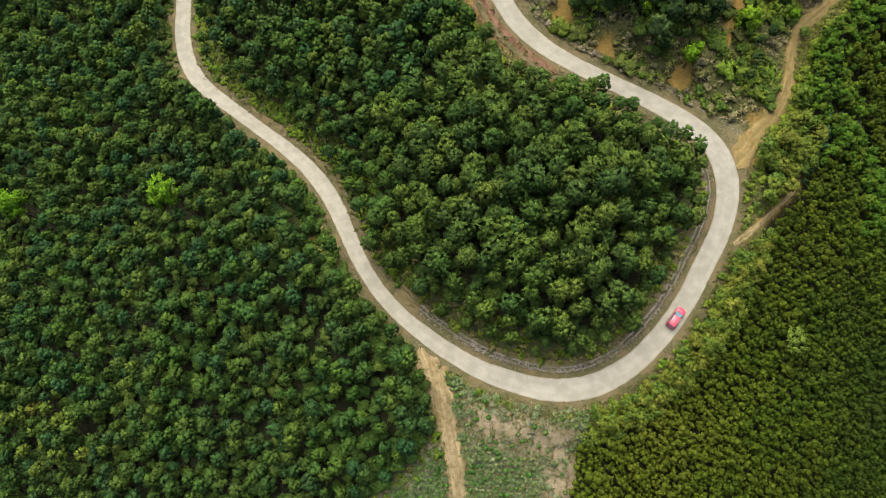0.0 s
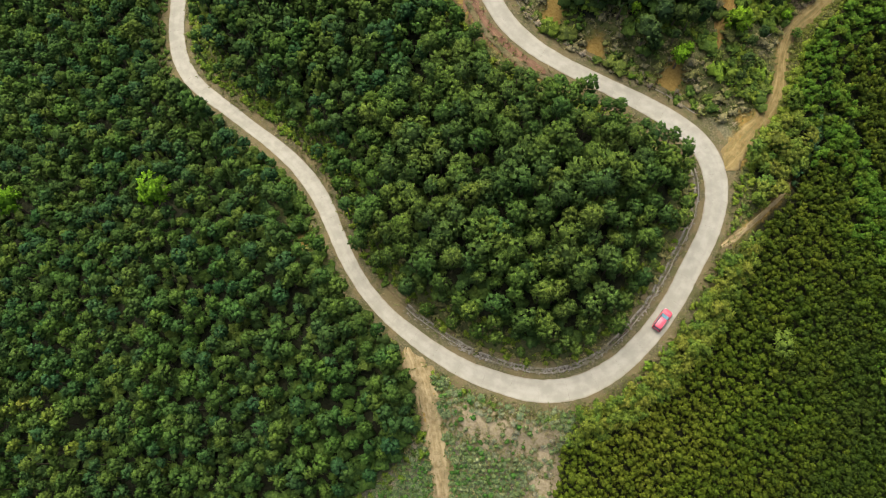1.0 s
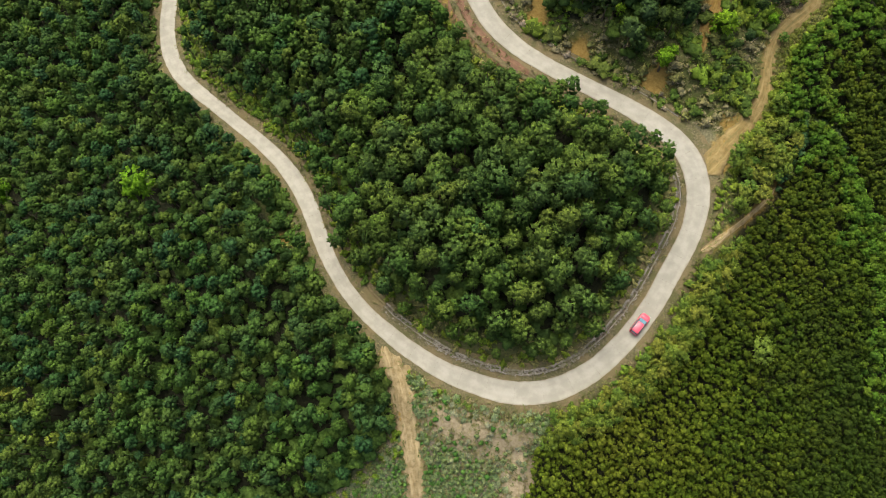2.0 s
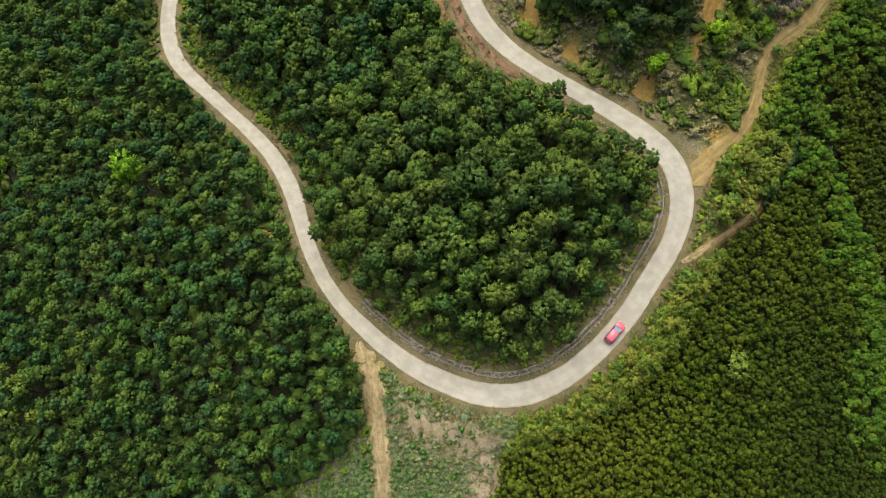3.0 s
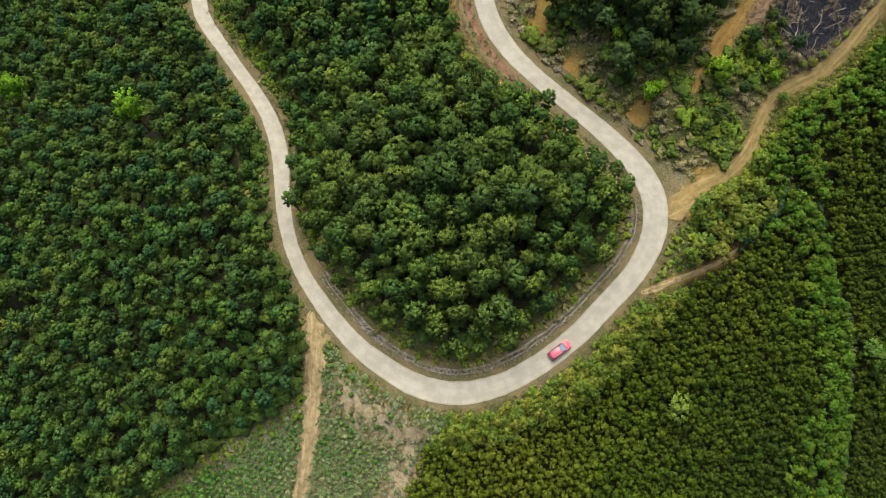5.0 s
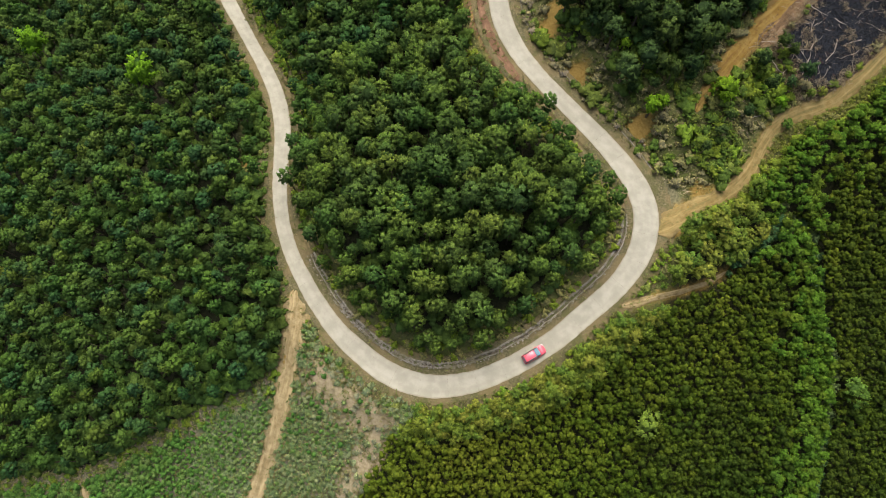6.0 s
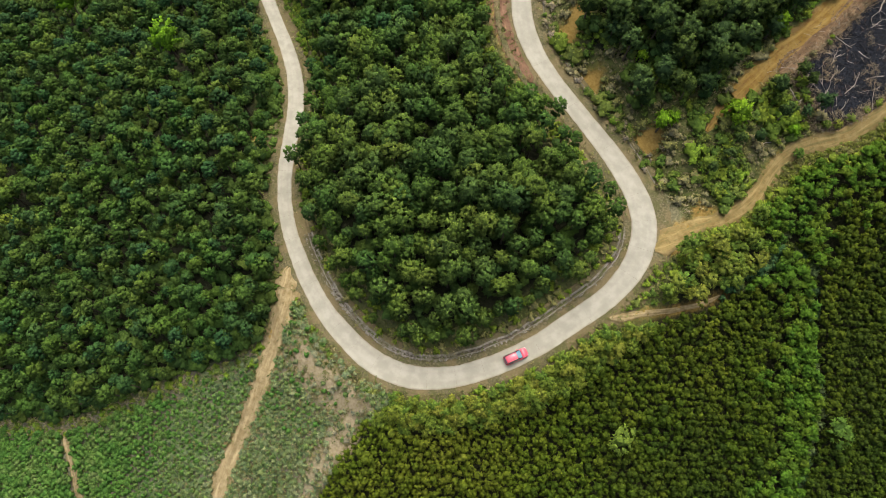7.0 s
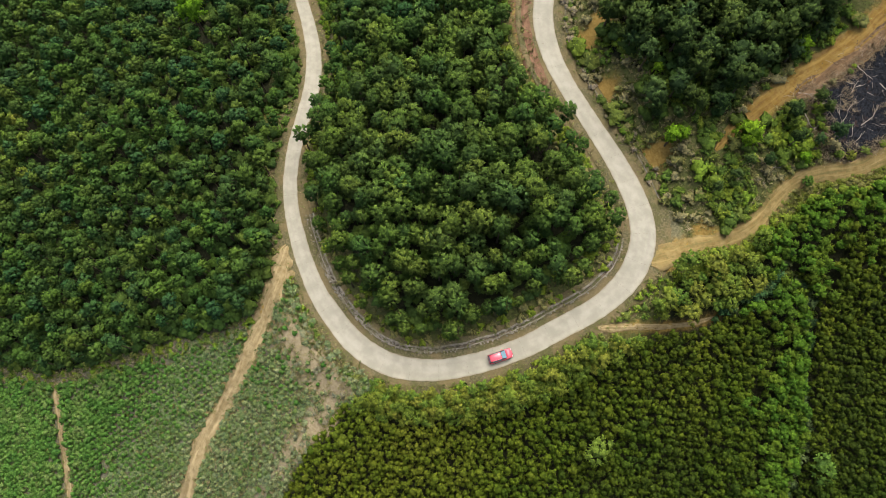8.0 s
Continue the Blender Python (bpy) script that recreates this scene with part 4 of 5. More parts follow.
rest = np.setdiff1d(np.arange(len(P)), near)
ridge.many("knoll_forest", P[rest], sizes[rest], turns[rest], forms[rest], tints[rest], "dense dark green forest on the ridge behind the knoll", "forest")

for x, y, size, form in ((-12.2, 42.8, 1.2, 2), (-13.4, 38.6, 1.0, 4), (-16.6, 46.2, 1.0, 1)):
    pine.single((x, y, float(ground_z(x, y)[0]) - 0.1), form, size, x, "broad dark green tree whose crown hangs over the road", "tree", "trees on the knoll")
for x, y, size, form in ((-48.9, 66.3, 1.3, 1), (-54.6, 71.4, 1.35, 3), (-51.8, 68.6, 1.2, 5)):
    wood.single((x, y, float(ground_z(x, y)[0]) - 0.1), form, size, x, "broad green forest tree whose crown hangs over the road", "tree", "trees along the road")

# the forest west of the road: its rim along the road stands alone, the rest is one wood
P = scatter((-145, -75, 4, 136), 3.15, forest_place, 3, 0.8)
turns, forms, tints, rng = kinds(len(P), 4)
sizes = rng.uniform(0.62, 1.08, len(P))
rim = np.argsort(nearest(ROAD, P[:, 0], P[:, 1])[0])[:240]
for i in rim:
    wood.single(P[i], int(forms[i]), sizes[i], turns[i], "dark green forest tree with a rounded crown beside the road", "tree", "trees along the road")
rest = np.setdiff1d(np.arange(len(P)), rim)
wood.many("west_forest", P[rest], sizes[rest], turns[rest], forms[rest], tints[rest], "dense dark green forest covering the western slope", "forest")

# saplings that fill the gaps under both woods
P = scatter((-145, -75, 62, 136), 2.5, lambda x, y: forest_place(x, y) | north_pine_place(x, y) | (knoll_place(x, y) & (nearest(ROAD, x, y)[0] > 7.5)), 61, 1.0)
turns, forms, tints, rng = kinds(len(P), 62)
olive = Plant("forest_tree", RIM_ACACIA, pines(430, 30, 4, 0.25, -0.3), (0.16, 1, 0.9, 4, 5), 430)
for n, (x, y) in enumerate(((-87.0, 6.8), (-83.6, 8.4), (-79.8, 8.0), (-76.8, 5.9), (-73.5, 4.4), (-83.4, 3.6), (-80.2, 1.2), (-76.3, -0.9), (-71.2, -0.4), (-85.5, -0.4))):
    olive.single((x, y, float(ground_z(x, y)[0]) - 0.1), n, 0.85 + 0.04 * (n * 7 % 5), n * 1.7, "yellow-green broadleaved tree among darker forest trees", "tree", "yellow-green trees in the forest")
under.many("understory", P, rng.uniform(0.7, 1.3, len(P)), turns, forms, tints, "dark green saplings filling the gaps under the forest", "undergrowth", False)

P = scatter((-120, -70, 10, 124), 1.9, lambda x, y: inside(WEST, x, y) & ((nearest(glide(FOREST_FOOT), x, y)[0] < 4.5) | (nearest(ROAD, x, y)[0] < 8.0)) & clear_of(x, y, (ROAD, 5.2), (TRACK_SOUTH, 2.3), (np.array([(-24.6, 40.6)]), 2.2)), 63, 1.0)
turns, forms, tints, rng = kinds(len(P), 64)
under.many("forest_rim", P, rng.uniform(0.5, 1.2, len(P)), turns, forms, tints, "dense young growth closing the forest's rim down to the ground", "undergrowth", False)


# dry brush between the forest and the field
def brush_place(x, y):
    return ~inside(WEST, x, y) & ~inside(LOOP, x, y) & (nearest(glide(FOREST_FOOT), x, y)[0] < 3.4) & clear_of(x, y, (TRACK_SOUTH, 1.9), (ROAD, 4.6))


P = scatter((-110, -75, 10, 24), 1.15, brush_place, 65, 1.0)
turns, forms, tints, rng = kinds(len(P), 66)
dry.many("dry_brush", P, rng.uniform(0.7, 1.5, len(P)), turns, forms, tints, "grey-brown dry brush between the forest and the field", "brush", False)

P = scatter((-110, -75, 10, 24), 1.5, brush_place, 67, 1.0)
turns, forms, tints, rng = kinds(len(P), 68)
bush.many("rim_bushes", P, rng.uniform(0.4, 0.95, len(P)), turns, forms, 0.62 * tints, "green and olive bushes among the dry brush", "bushes", False)

# pines by the burnt clearing
P = scatter((20, 74, 130, 124), 3.4, north_pine_place, 5)
turns, forms, tints, rng = kinds(len(P), 6)
for p, a, f, t in zip(P, turns, forms, tints):
    slope_pine.single(p, int(f), rng.uniform(0.8, 1.3), a, "dark green pine tree on the slope above the road", "tree", "pines above the road")

for n, (x, y, form, size) in enumerate(LIMES):
    z = float(ground_z(x, y)[0])
    lime.single((x, y, z), form, size, n * 1.3, "lime-green broadleaved tree that stands out among darker trees", "tree", "lime-green trees")

for x, y, size in ((58.8, 85.4, 1.15), (67.2, 80.2, 0.7), (70.5, 87.2, 0.6), (68.6, 86.2, 0.55)):
    fresh.single((x, y, float(ground_z(x, y)[0]) - 1.2 * size), 1, size, x, "rounded olive-green bushy tree beside the burnt clearing", "tree", "bushy trees by the clearing")

# acacias: those nearest to the road stand alone
for plant, name, label, gap, pick, own_label, count, seed in (
        (acacia, "acacia_plantation", "dense plantation of yellow-green young acacias on the slope", 1.16, lambda x, y: ~is_fresh(x, y) & ~is_green(x, y), "young acacia tree with a yellow-green crown near the road", 200, 7),
        (green, "green_plantation", "fresh green acacias in dense growth on the eastern slope", 1.38, is_green, "young acacia tree with a fresh green crown", 20, 47),
        (fresh, "", "", 2.3, is_fresh, "older acacia tree with a light green crown by the junction", 300, 57)):
    P = scatter((22, -60, 150, 112), gap, lambda x, y: acacia_place(x, y) & pick(x, y) & ((nearest(ROAD, x, y)[0] > 6.2) | ~is_fresh(x, y)), seed, 0.5, 0.5)
    turns, forms, tints, rng = kinds(len(P), seed + 1)
    sizes = rng.uniform(0.75, 1.15, len(P))
    if plant is acacia:
        tints = np.maximum(0.86 - np.hypot(P[:, 0] - 32, P[:, 1] - 10) / 60, 0.3 * smooth((P[:, 1] - 22) / 18) * (1 - 0.6 * smooth((P[:, 0] - 84) / 8))) + 0.10 * rough(P[:, 0], P[:, 1], 6.0, 4.0)
        tints = np.clip(tints + rng.normal(size=len(P)) * 0.13, 0, 0.99)
    own = np.argsort(nearest(ROAD, P[:, 0], P[:, 1])[0])[:count]
    for i in own:
        (rim_acacia if plant is acacia else plant).single(P[i], int(forms[i]), sizes[i], turns[i], own_label, "tree", "acacias by the junction" if plant is fresh else "young acacias")
    rest = np.setdiff1d(np.arange(len(P)), own)
    if len(rest):
        plant.many(name, P[rest], sizes[rest], turns[rest], forms[rest], tints[rest], label, "plantation", trunks=False)

P = scatter((60, 15, 112, 75), 1.25, lambda x, y: (np.minimum(nearest(GULLY, x, y)[0], nearest(GAP, x, y)[0]) < 1.1) & (rough(x, y, 3.0, 5.0) > -0.35), 87, 1.0)
turns, forms, tints, rng = kinds(len(P), 88)
gully_bush.many("gully_bushes", P - np.array([0, 0, 0.4]), rng.uniform(0.6, 1.15, len(P)), turns, forms, tints, "blue-green broadleaved bushes growing along a dark gully", "bushes", False)
for x, y, size in ((64.2, 23.0, 1.25), (99.5, 46.5, 1.3)):
    fresh.single((x, y, float(ground_z(x, y)[0]) - 0.1), 4, size, x, "older acacia tree with a broad fine-leaved crown above the plantation", "tree", "older acacias in the plantation")


def hem_place(x, y):
    d = nearest(TRACK_EAST, x, y)[0]
    return inside(ACACIA_ZONE, x, y) & (nearest(ROAD, x, y)[0] > 5.6) & (nearest(TRACK_EAST[:9], x, y)[0] > 2.8) & (d > np.where(y > 74, 3.0, 1.7)) & (d < 4.4)


P = scatter((50, 40, 100, 112), 1.05, hem_place, 77, 1.0)
turns, forms, tints, rng = kinds(len(P), 78)
bush.many("track_bushes", P, rng.uniform(0.5, 1.15, len(P)), turns, forms, 0.12 + 0.16 * tints, "yellow-green bushes lining the dirt track", "bushes", False)
P = scatter((54, 58, 100, 114), 0.62, lambda x, y: (nearest(TRACK_EAST[14:], x, y)[0] > 0.95 + 0.3 * rough(x, y, 1.5, 2.0)) & (nearest(TRACK_EAST[14:], x, y)[0] < 3.7) & inside(ACACIA_ZONE, x, y), 121, 1.0)
turns, forms, tints, rng = kinds(len(P), 122)
meadow.many("track_grass", P, rng.uniform(0.6, 1.2, len(P)), turns, forms, tints, "yellow-green grass along the dirt track", "grass", False)

# woods that go on past the overlooked stretch
far_wood = Plant("far_tree", WEST_LEAF, [(4.5 + i, crown_arrays(3.3 + 0.2 * i, 2.8, 6, 0, 0.3, 300 + i, 0.0, 1.6)) for i in range(4)], (0.2, 0, 0.5), 300)
far_acacia = Plant("far_acacia", ACACIA, [(1.6, crown_arrays(3.0 + 0.2 * i, 1.6, 6, 0, 0.3, 310 + i, 0.0, 1.6)) for i in range(4)], (0.1, 0, 0.5), 310)
g = np.random.default_rng(90)
xs, ys = (v.ravel() + g.uniform(-2, 2, v.size) for v in np.meshgrid(np.arange(-190, 190, 7.4), np.arange(-150, 190, 7.4)))
keep = ~in_reach(xs, ys) & (nearest(ROAD, xs, ys)[0] > 7)
south = inside(ACACIA_ZONE, xs, ys)
field = inside(FIELD_ZONE, xs, ys) & (ys > -95)
for plant, name, pick, label in ((far_wood, "far_woods", keep & ~south & ~field, "dense dark green woods covering the hills around"), (far_acacia, "far_plantation", keep & south, "young acacia plantation covering the slopes around")):
    P = np.c_[xs[pick], ys[pick], ground_z(xs[pick], ys[pick]) - 0.1]
    turns, forms, tints, rng = kinds(len(P), 91)
    plant.many(name, P, rng.uniform(0.8, 1.3, len(P)), turns, forms, tints, label, "woods", False)

# scrub between the upper road and the dirt track, in patches of one look
P = scatter((6, 60, 108, 116), 1.06, scrub_place, 9, 1.0)
turns, forms, tints, rng = kinds(len(P), 10)
patch = np.clip(0.55 + 0.5 * rough(P[:, 0], P[:, 1], 4.5, 1.0) + 0.2 * smooth((11 - nearest(ROAD, P[:, 0], P[:, 1])[0]) / 6) + rng.normal(size=len(P)) * 0.16, 0, 0.999)
sizes = np.where(rng.uniform(size=len(P)) < 0.15, rng.uniform(1.1, 1.9, len(P)), rng.uniform(0.55, 1.1, len(P)))
bare = (patch > 0.56) | ((edge_distance(BURN, P[:, 0], P[:, 1]) > -3.5) & (rng.uniform(size=len(P)) < 0.75))
leafy = ~bare | (rng.uniform(size=len(P)) < 0.55)
sizes[bare] *= 0.75
bush.many("scrub", P[leafy], sizes[leafy], turns[leafy], forms[leafy], np.minimum(patch[leafy], 0.76), "mixed scrub of dark and yellow-green bushes on the cut slope", "scrub", False)
dry.many("dry_scrub", P[bare], sizes[bare] * 1.15, turns[bare], forms[bare], rng.uniform(0, 1, bare.sum()), "leafless grey-brown scrub on the cut slope", "scrub", False)
P = scatter((24, 62, 100, 100), 4.6, lambda x, y: scrub_place(x, y) & clear_of(x, y, (ROAD, 8.5), (LIME_XY, 2.0), (TRACK_ORANGE, 3.2), (TRACK_EAST, 3.4)), 59, 1.0)
turns, forms, tints, rng = kinds(len(P), 60)
for p, a, f in zip(P, turns, forms):
    slope_pine.single(p, int(f), rng.uniform(0.45, 0.8), a, "small dark green tree growing out of the scrub", "tree", "small trees in the scrub")


def upper_bank(x, y):
    d, _, side = road_side(x, y)
    return (side < 0) & (d > 3.6 + 0.4 * rough(x, y, 1.7, 6.0)) & (d < 6.0) & (y > 64) & (x > -5) & (x < 46) & clear_of(x, y, (BARE_SPOTS, 1.8))


P = scatter((-5, 62, 50, 118), 1.15, upper_bank, 111, 1.0)
turns, forms, tints, rng = kinds(len(P), 112)
bush.many("cut_bushes", P, rng.uniform(0.3, 0.85, len(P)), turns, forms, np.where(tints < 0.4, 0.36 + 0.4 * tints, 0.66 + 0.32 * tints), "low green and dry bushes along the foot of the cut slope", "bushes", False)


# bushes on the bank between the ditch and the knoll's trees
def bank_place(x, y):
    d, _, side = road_side(x, y)
    return (side > 0) & (d > np.where(x < -8, 3.2 + 0.35 * rough(x, y, 2.0, 8.0), 4.35)) & (d < 8.8) & clear_of(x, y, (PULLOUT, 3.2)) & ((x < -6) | (y > 48) | (d > 7.2) | (rough(x, y, 1.4, 4.0) > 0.0))


P = scatter((-70, 8, 62, 124), 1.0, bank_place, 11, 1.0)
turns, forms, tints, rng = kinds(len(P), 12)
bush.many("bank_bushes", P, rng.uniform(0.35, 0.9, len(P)), turns, forms, np.where(P[:, 0] > -6, np.where(tints < 0.62, 0.06 + 0.3 * tints, 0.70), tints * 0.5), "low green and yellow-green bushes on the roadside bank", "bushes", False)


def under_place(x, y):
    d, _, side = road_side(x, y)
    foot = nearest(glide(FOREST_FOOT), x, y)[0]
    off = (nearest(TRACK_SOUTH, x, y)[0] > 2.0) & (nearest(TRACK_EAST, x, y)[0] > 3.0) & (nearest(TRACK_STRIP, x, y)[0] > 1.3)
    return off & ((side < 0) & (d > np.where(x < -5, 2.75 + 0.4 * rough(x, y, 2.2, 4.0), 3.2)) & (d < 8) & (inside(WEST, x, y) | inside(ACACIA_ZONE, x, y) | ((d < 5.0) & inside(FIELD_ZONE, x, y) & (rough(x, y, 1.3, 2.0) > 0.35)))) | off & ((foot < 2.5) & inside(WEST, x, y) & ~inside(LOOP, x, y) & (nearest(TRACK_SOUTH, x, y)[0] > 1.9) & (d > 4.6)) | ((nearest(GULLY, x, y)[0] < 1.6))


P = scatter((-120, -70, 125, 124), 1.15, under_place, 13, 1.0)
turns, forms, tints, rng = kinds(len(P), 14)
tints = np.where(inside(WEST, P[:, 0], P[:, 1]), np.where(tints < 0.82, 0.38 + 0.06 * tints, 0.6), tints * 0.66)
bush.many("undergrowth", P, rng.uniform(0.3, 0.85, len(P)), turns, forms, tints, "patchy undergrowth along the forest's rim and the verges", "undergrowth", False)


# crop rows in the field, thinner over the dry clearing
def crop_place(x, y):
    d, _, _ = road_side(x, y)
    foot = nearest(glide(FOREST_FOOT), x, y)[0]
    ok = inside(FIELD_ZONE, x, y) & (d > 3.5) & (foot > 2.2) & clear_of(x, y, (TRACK_SOUTH, 1.6), (TRACK_FIELD, 1.1))
    bare = bareness(x, y)
    thin = 0.03 + 0.9 * bare + 0.15 * np.clip(rough(x, y, 5.0, 2.0), 0, 1) + 0.2 * np.exp(-((foot - 3) / 2) ** 2)
    return ok & (np.random.default_rng(15).uniform(size=len(x)) > thin)


P = scatter((-75, -80, 30, 20), 1.16, crop_place, 16, 0.34, 0.07)
turns, forms, tints, rng = kinds(len(P), 17)
near = np.argsort(np.hypot(P[:, 0] - 8, P[:, 1] - 4))[:120]
for i in near:
    crop.single(P[i], int(forms[i]), rng.uniform(0.7, 1.15), turns[i], "low green crop shrub in dry soil", "shrub", "crop shrubs by the track")
rest = np.setdiff1d(np.arange(len(P)), near)
lush = smooth((-4 - P[rest, 0]) / 16)
crop.many("crop_field", P[rest], rng.uniform(0.65, 1.2, len(rest)) + 0.6 * lush, turns[rest], forms[rest], np.clip(0.15 + 0.45 * tints[rest] + 0.48 * smooth((P[rest, 0] + 5) / 10) + 0.18 * rough(P[rest, 0], P[rest, 1], 4.0, 6.0), 0.01, 0.99), "rows of low green crop shrubs on a dry slope", "crop", False)


def weed_place(x, y):
    foot = nearest(glide(FOREST_FOOT), x, y)[0]
    bare = bareness(x, y)
    return inside(FIELD_ZONE, x, y) & (foot > 1.2) & (x > -9) & clear_of(x, y, (ROAD, 3.4), (TRACK_SOUTH, 1.7), (TRACK_FIELD, 1.0)) & (np.random.default_rng(101).uniform(size=len(x)) > 0.15 + 0.8 * bare - 0.2 * rough(x, y, 3.5, 9.0))


P = scatter((-45, -50, 30, 20), 0.8, weed_place, 102, 1.0)
turns, forms, tints, rng = kinds(len(P), 103)
weed.many("field_weeds", P, rng.uniform(0.65, 1.3, len(P)), turns, forms, np.clip(0.02 + 0.5 * tints + 0.45 * bareness(P[:, 0], P[:, 1]), 0, 0.99), "low grey-green weeds between the crop shrubs", "weeds", False)


def tuft_place(x, y):
    d, _, side = road_side(x, y)
    verge = (d > np.where((side > 0) & (x < -6), 1.75, 2.75)) & (d < 5.6) & ~((side > 0) & (d < 4.0) & (d > 3.0) & (y < 56) & (x > -8))
    fallow = inside(FIELD_ZONE, x, y) & (d > 4)
    bank = (side > 0) & (d > 4.2) & (d < 8.5)
    slope = inside(NORTH_EAST, x, y) & ~inside(BURN, x, y) & (d > 4) & (y < 92) & (x > 14)
    slope |= (nearest(TRACK_EAST, x, y)[0] < 3.5) & (d > 4.5)
    return (verge | fallow | bank | slope) & clear_of(x, y, (TRACK_SOUTH, 1.0 + 0.5 * rough(x, y, 1.3)), (TRACK_EAST, 1.1), (TRACK_EAST[:16], 2.5), (BARE_SPOTS, 1.9), (TRACK_ORANGE[8:], 1.9), (TRACK_ORANGE, 0.8), (SCRAPED, 1.2), (TRACK_FIELD, 0.4)) & ~inside(GRAVEL, x, y) & (np.random.default_rng(18).uniform(size=len(x)) < 0.6)


P = scatter((-75, -70, 70, 118), 0.86, tuft_place, 19, 1.0)
turns, forms, tints, rng = kinds(len(P), 20)
P[:, 2] += 0.03
fallow = inside(FIELD_ZONE, P[:, 0], P[:, 1]) & (P[:, 0] > 3) & (rng.uniform(size=len(P)) < 0.65)
tints[fallow] = np.where(tints[fallow] < 0.5, 0.28, 0.97)
tuft.many("grass", P, rng.uniform(0.7, 1.6, len(P)), turns, forms, tints, "dry and green grass tufts on verges and fallow ground", "grass", False)


def outer_verge(x, y):
    d, _, side = road_side(x, y)
    return (side < 0) & (d > 2.6) & (d < 6.4) & (x > 2) & (y < 52) & clear_of(x, y, (TRACK_EAST[:8], 2.4), (TRACK_STRIP, 0.8), (TRACK_SOUTH, 2.6))


P = scatter((2, 5, 62, 96), 0.56, outer_verge, 93, 1.0)
turns, forms, tints, rng = kinds(len(P), 94)
tuft.many("verge_grass", P, rng.uniform(0.4, 0.9, len(P)), turns, forms, np.choose(rng.integers(0, 4, len(P)), (0.02, 0.68, 0.12, 0.72)), "short olive grass on the road's outer verge", "grass", False)

P = scatter((3, -32, 30, 20), 0.6, lambda x, y: inside(FIELD_ZONE, x, y) & clear_of(x, y, (ROAD, 3.4), (TRACK_SOUTH, 1.5)) & (nearest(CLEARING, x, y)[0] + 1.6 * rough(x, y, 1.6, 8.0) > 1.2), 97, 1.0)
turns, forms, tints, rng = kinds(len(P), 98)
tuft.many("fallow_grass", P, rng.uniform(0.6, 1.3, len(P)), turns, forms, np.choose(rng.integers(0, 4, len(P)), (0.3, 0.70, 0.76, 0.99)), "pale dry grass over the fallow clearing", "grass", False)

P = scatter((54, 82, 84, 112), 0.8, lambda x, y: ((np.abs(edge_distance(BURN, x, y) + 0.6) < 1.7) | (inside(BURN, x, y) & (rough(x, y, 2.6, 3.0) > 0.3))) & clear_of(x, y, (TRACK_EAST, 1.3), (TRACK_ORANGE, 1.9)), 99, 1.0)
turns, forms, tints, rng = kinds(len(P), 100)
dry.many("burnt_brush", P, rng.uniform(0.5, 1.3, len(P)), turns, forms, np.where(tints < 0.6, 0.03, 0.9), "brown scorched brush around the burnt clearing", "brush", False)

# ---- fallen wood on the burnt clearing ----


def branch(place, length, thick, turn, material, label, seed, lean=0.06):
    rng = np.random.default_rng(seed)
    bm = bmesh.new()
    n, sides = 7, 6
    rings, x, y = [], 0.0, 0.0
    for i in range(n):
        t = i / (n - 1)
        y += rng.normal() * 0.035 * length * (i > 0)
        z = thick + lean * length * t + rng.uniform(0, 0.06)
        r = thick * (1.1 - 0.85 * t)
        rings.append([bm.verts.new((length * t, y + r * math.cos(a), z + r * math.sin(a))) for a in np.linspace(0, 2 * math.pi, sides, endpoint=False)])
    for a, b in zip(rings, rings[1:]):
        for j in range(sides):
            bm.faces.new((a[j], a[(j + 1) % sides], b[(j + 1) % sides], b[j]))
    bm.faces.new(rings[0][::-1])
    bm.faces.new(rings[-1])
    for s in (1, -1):
        k = int(rng.integers(2, 5))
        c = sum((v.co for v in rings[k]), Vector()) / sides
        tip = c + Vector((length * 0.22, s * length * rng.uniform(0.12, 0.25), 0.1 + lean * length * 0.2))
        r = thick * 0.45
        a = [bm.verts.new(c + Vector((0, r * math.cos(q), r * math.sin(q)))) for q in (0, 2.1, 4.2)]
        b = [bm.verts.new(tip + Vector((0, 0.3 * r * math.cos(q), 0.3 * r * math.sin(q)))) for q in (0, 2.1, 4.2)]
        for j in range(3):
            bm.faces.new((a[j], a[(j + 1) % 3], b[(j + 1) % 3], b[j]))
        bm.faces.new(b)
    me = bpy.data.meshes.new("fallen_branch")
    bm.to_mesh(me)
    bm.free()
    me.materials.append(material)
    ob = new("fallen_branch", me)
    end = ground_z(place[0] + math.cos(turn) * length, place[1] + math.sin(turn) * length)[0]
    here = ground_z(*place)[0]
    ob.matrix_world = Matrix.LocRotScale((*place, here - 0.03), Euler((0, -math.atan2(end - here, length), turn), "XYZ"), None)
    tagged(ob, label, "branch", "fallen wood on the burnt clearing")


# the long bleached limbs that stand out: root and tip
for n, (x0, y0, x1, y1) in enumerate(((60.0, 77.3, 63.1, 80.7), (61.3, 90.9, 66.0, 91.9), (62.8, 87.1, 62.1, 91.0), (60.0, 88.3, 63.1, 86.8), (64.3, 94.8, 63.8, 97.0),
                                       (68.9, 92.2, 69.1, 96.4), (61.8, 98.6, 65.8, 98.2), (57.2, 90.2, 60.5, 91.2))):
    branch((x0, y0), math.hypot(x1 - x0, y1 - y0), 0.09, math.atan2(y1 - y0, x1 - x0), DEADWOOD,
           "long bleached dead limb lying in the scrub" if n == 0 else "long bleached dead limb beside the burnt clearing", 400 + n, 0.05)

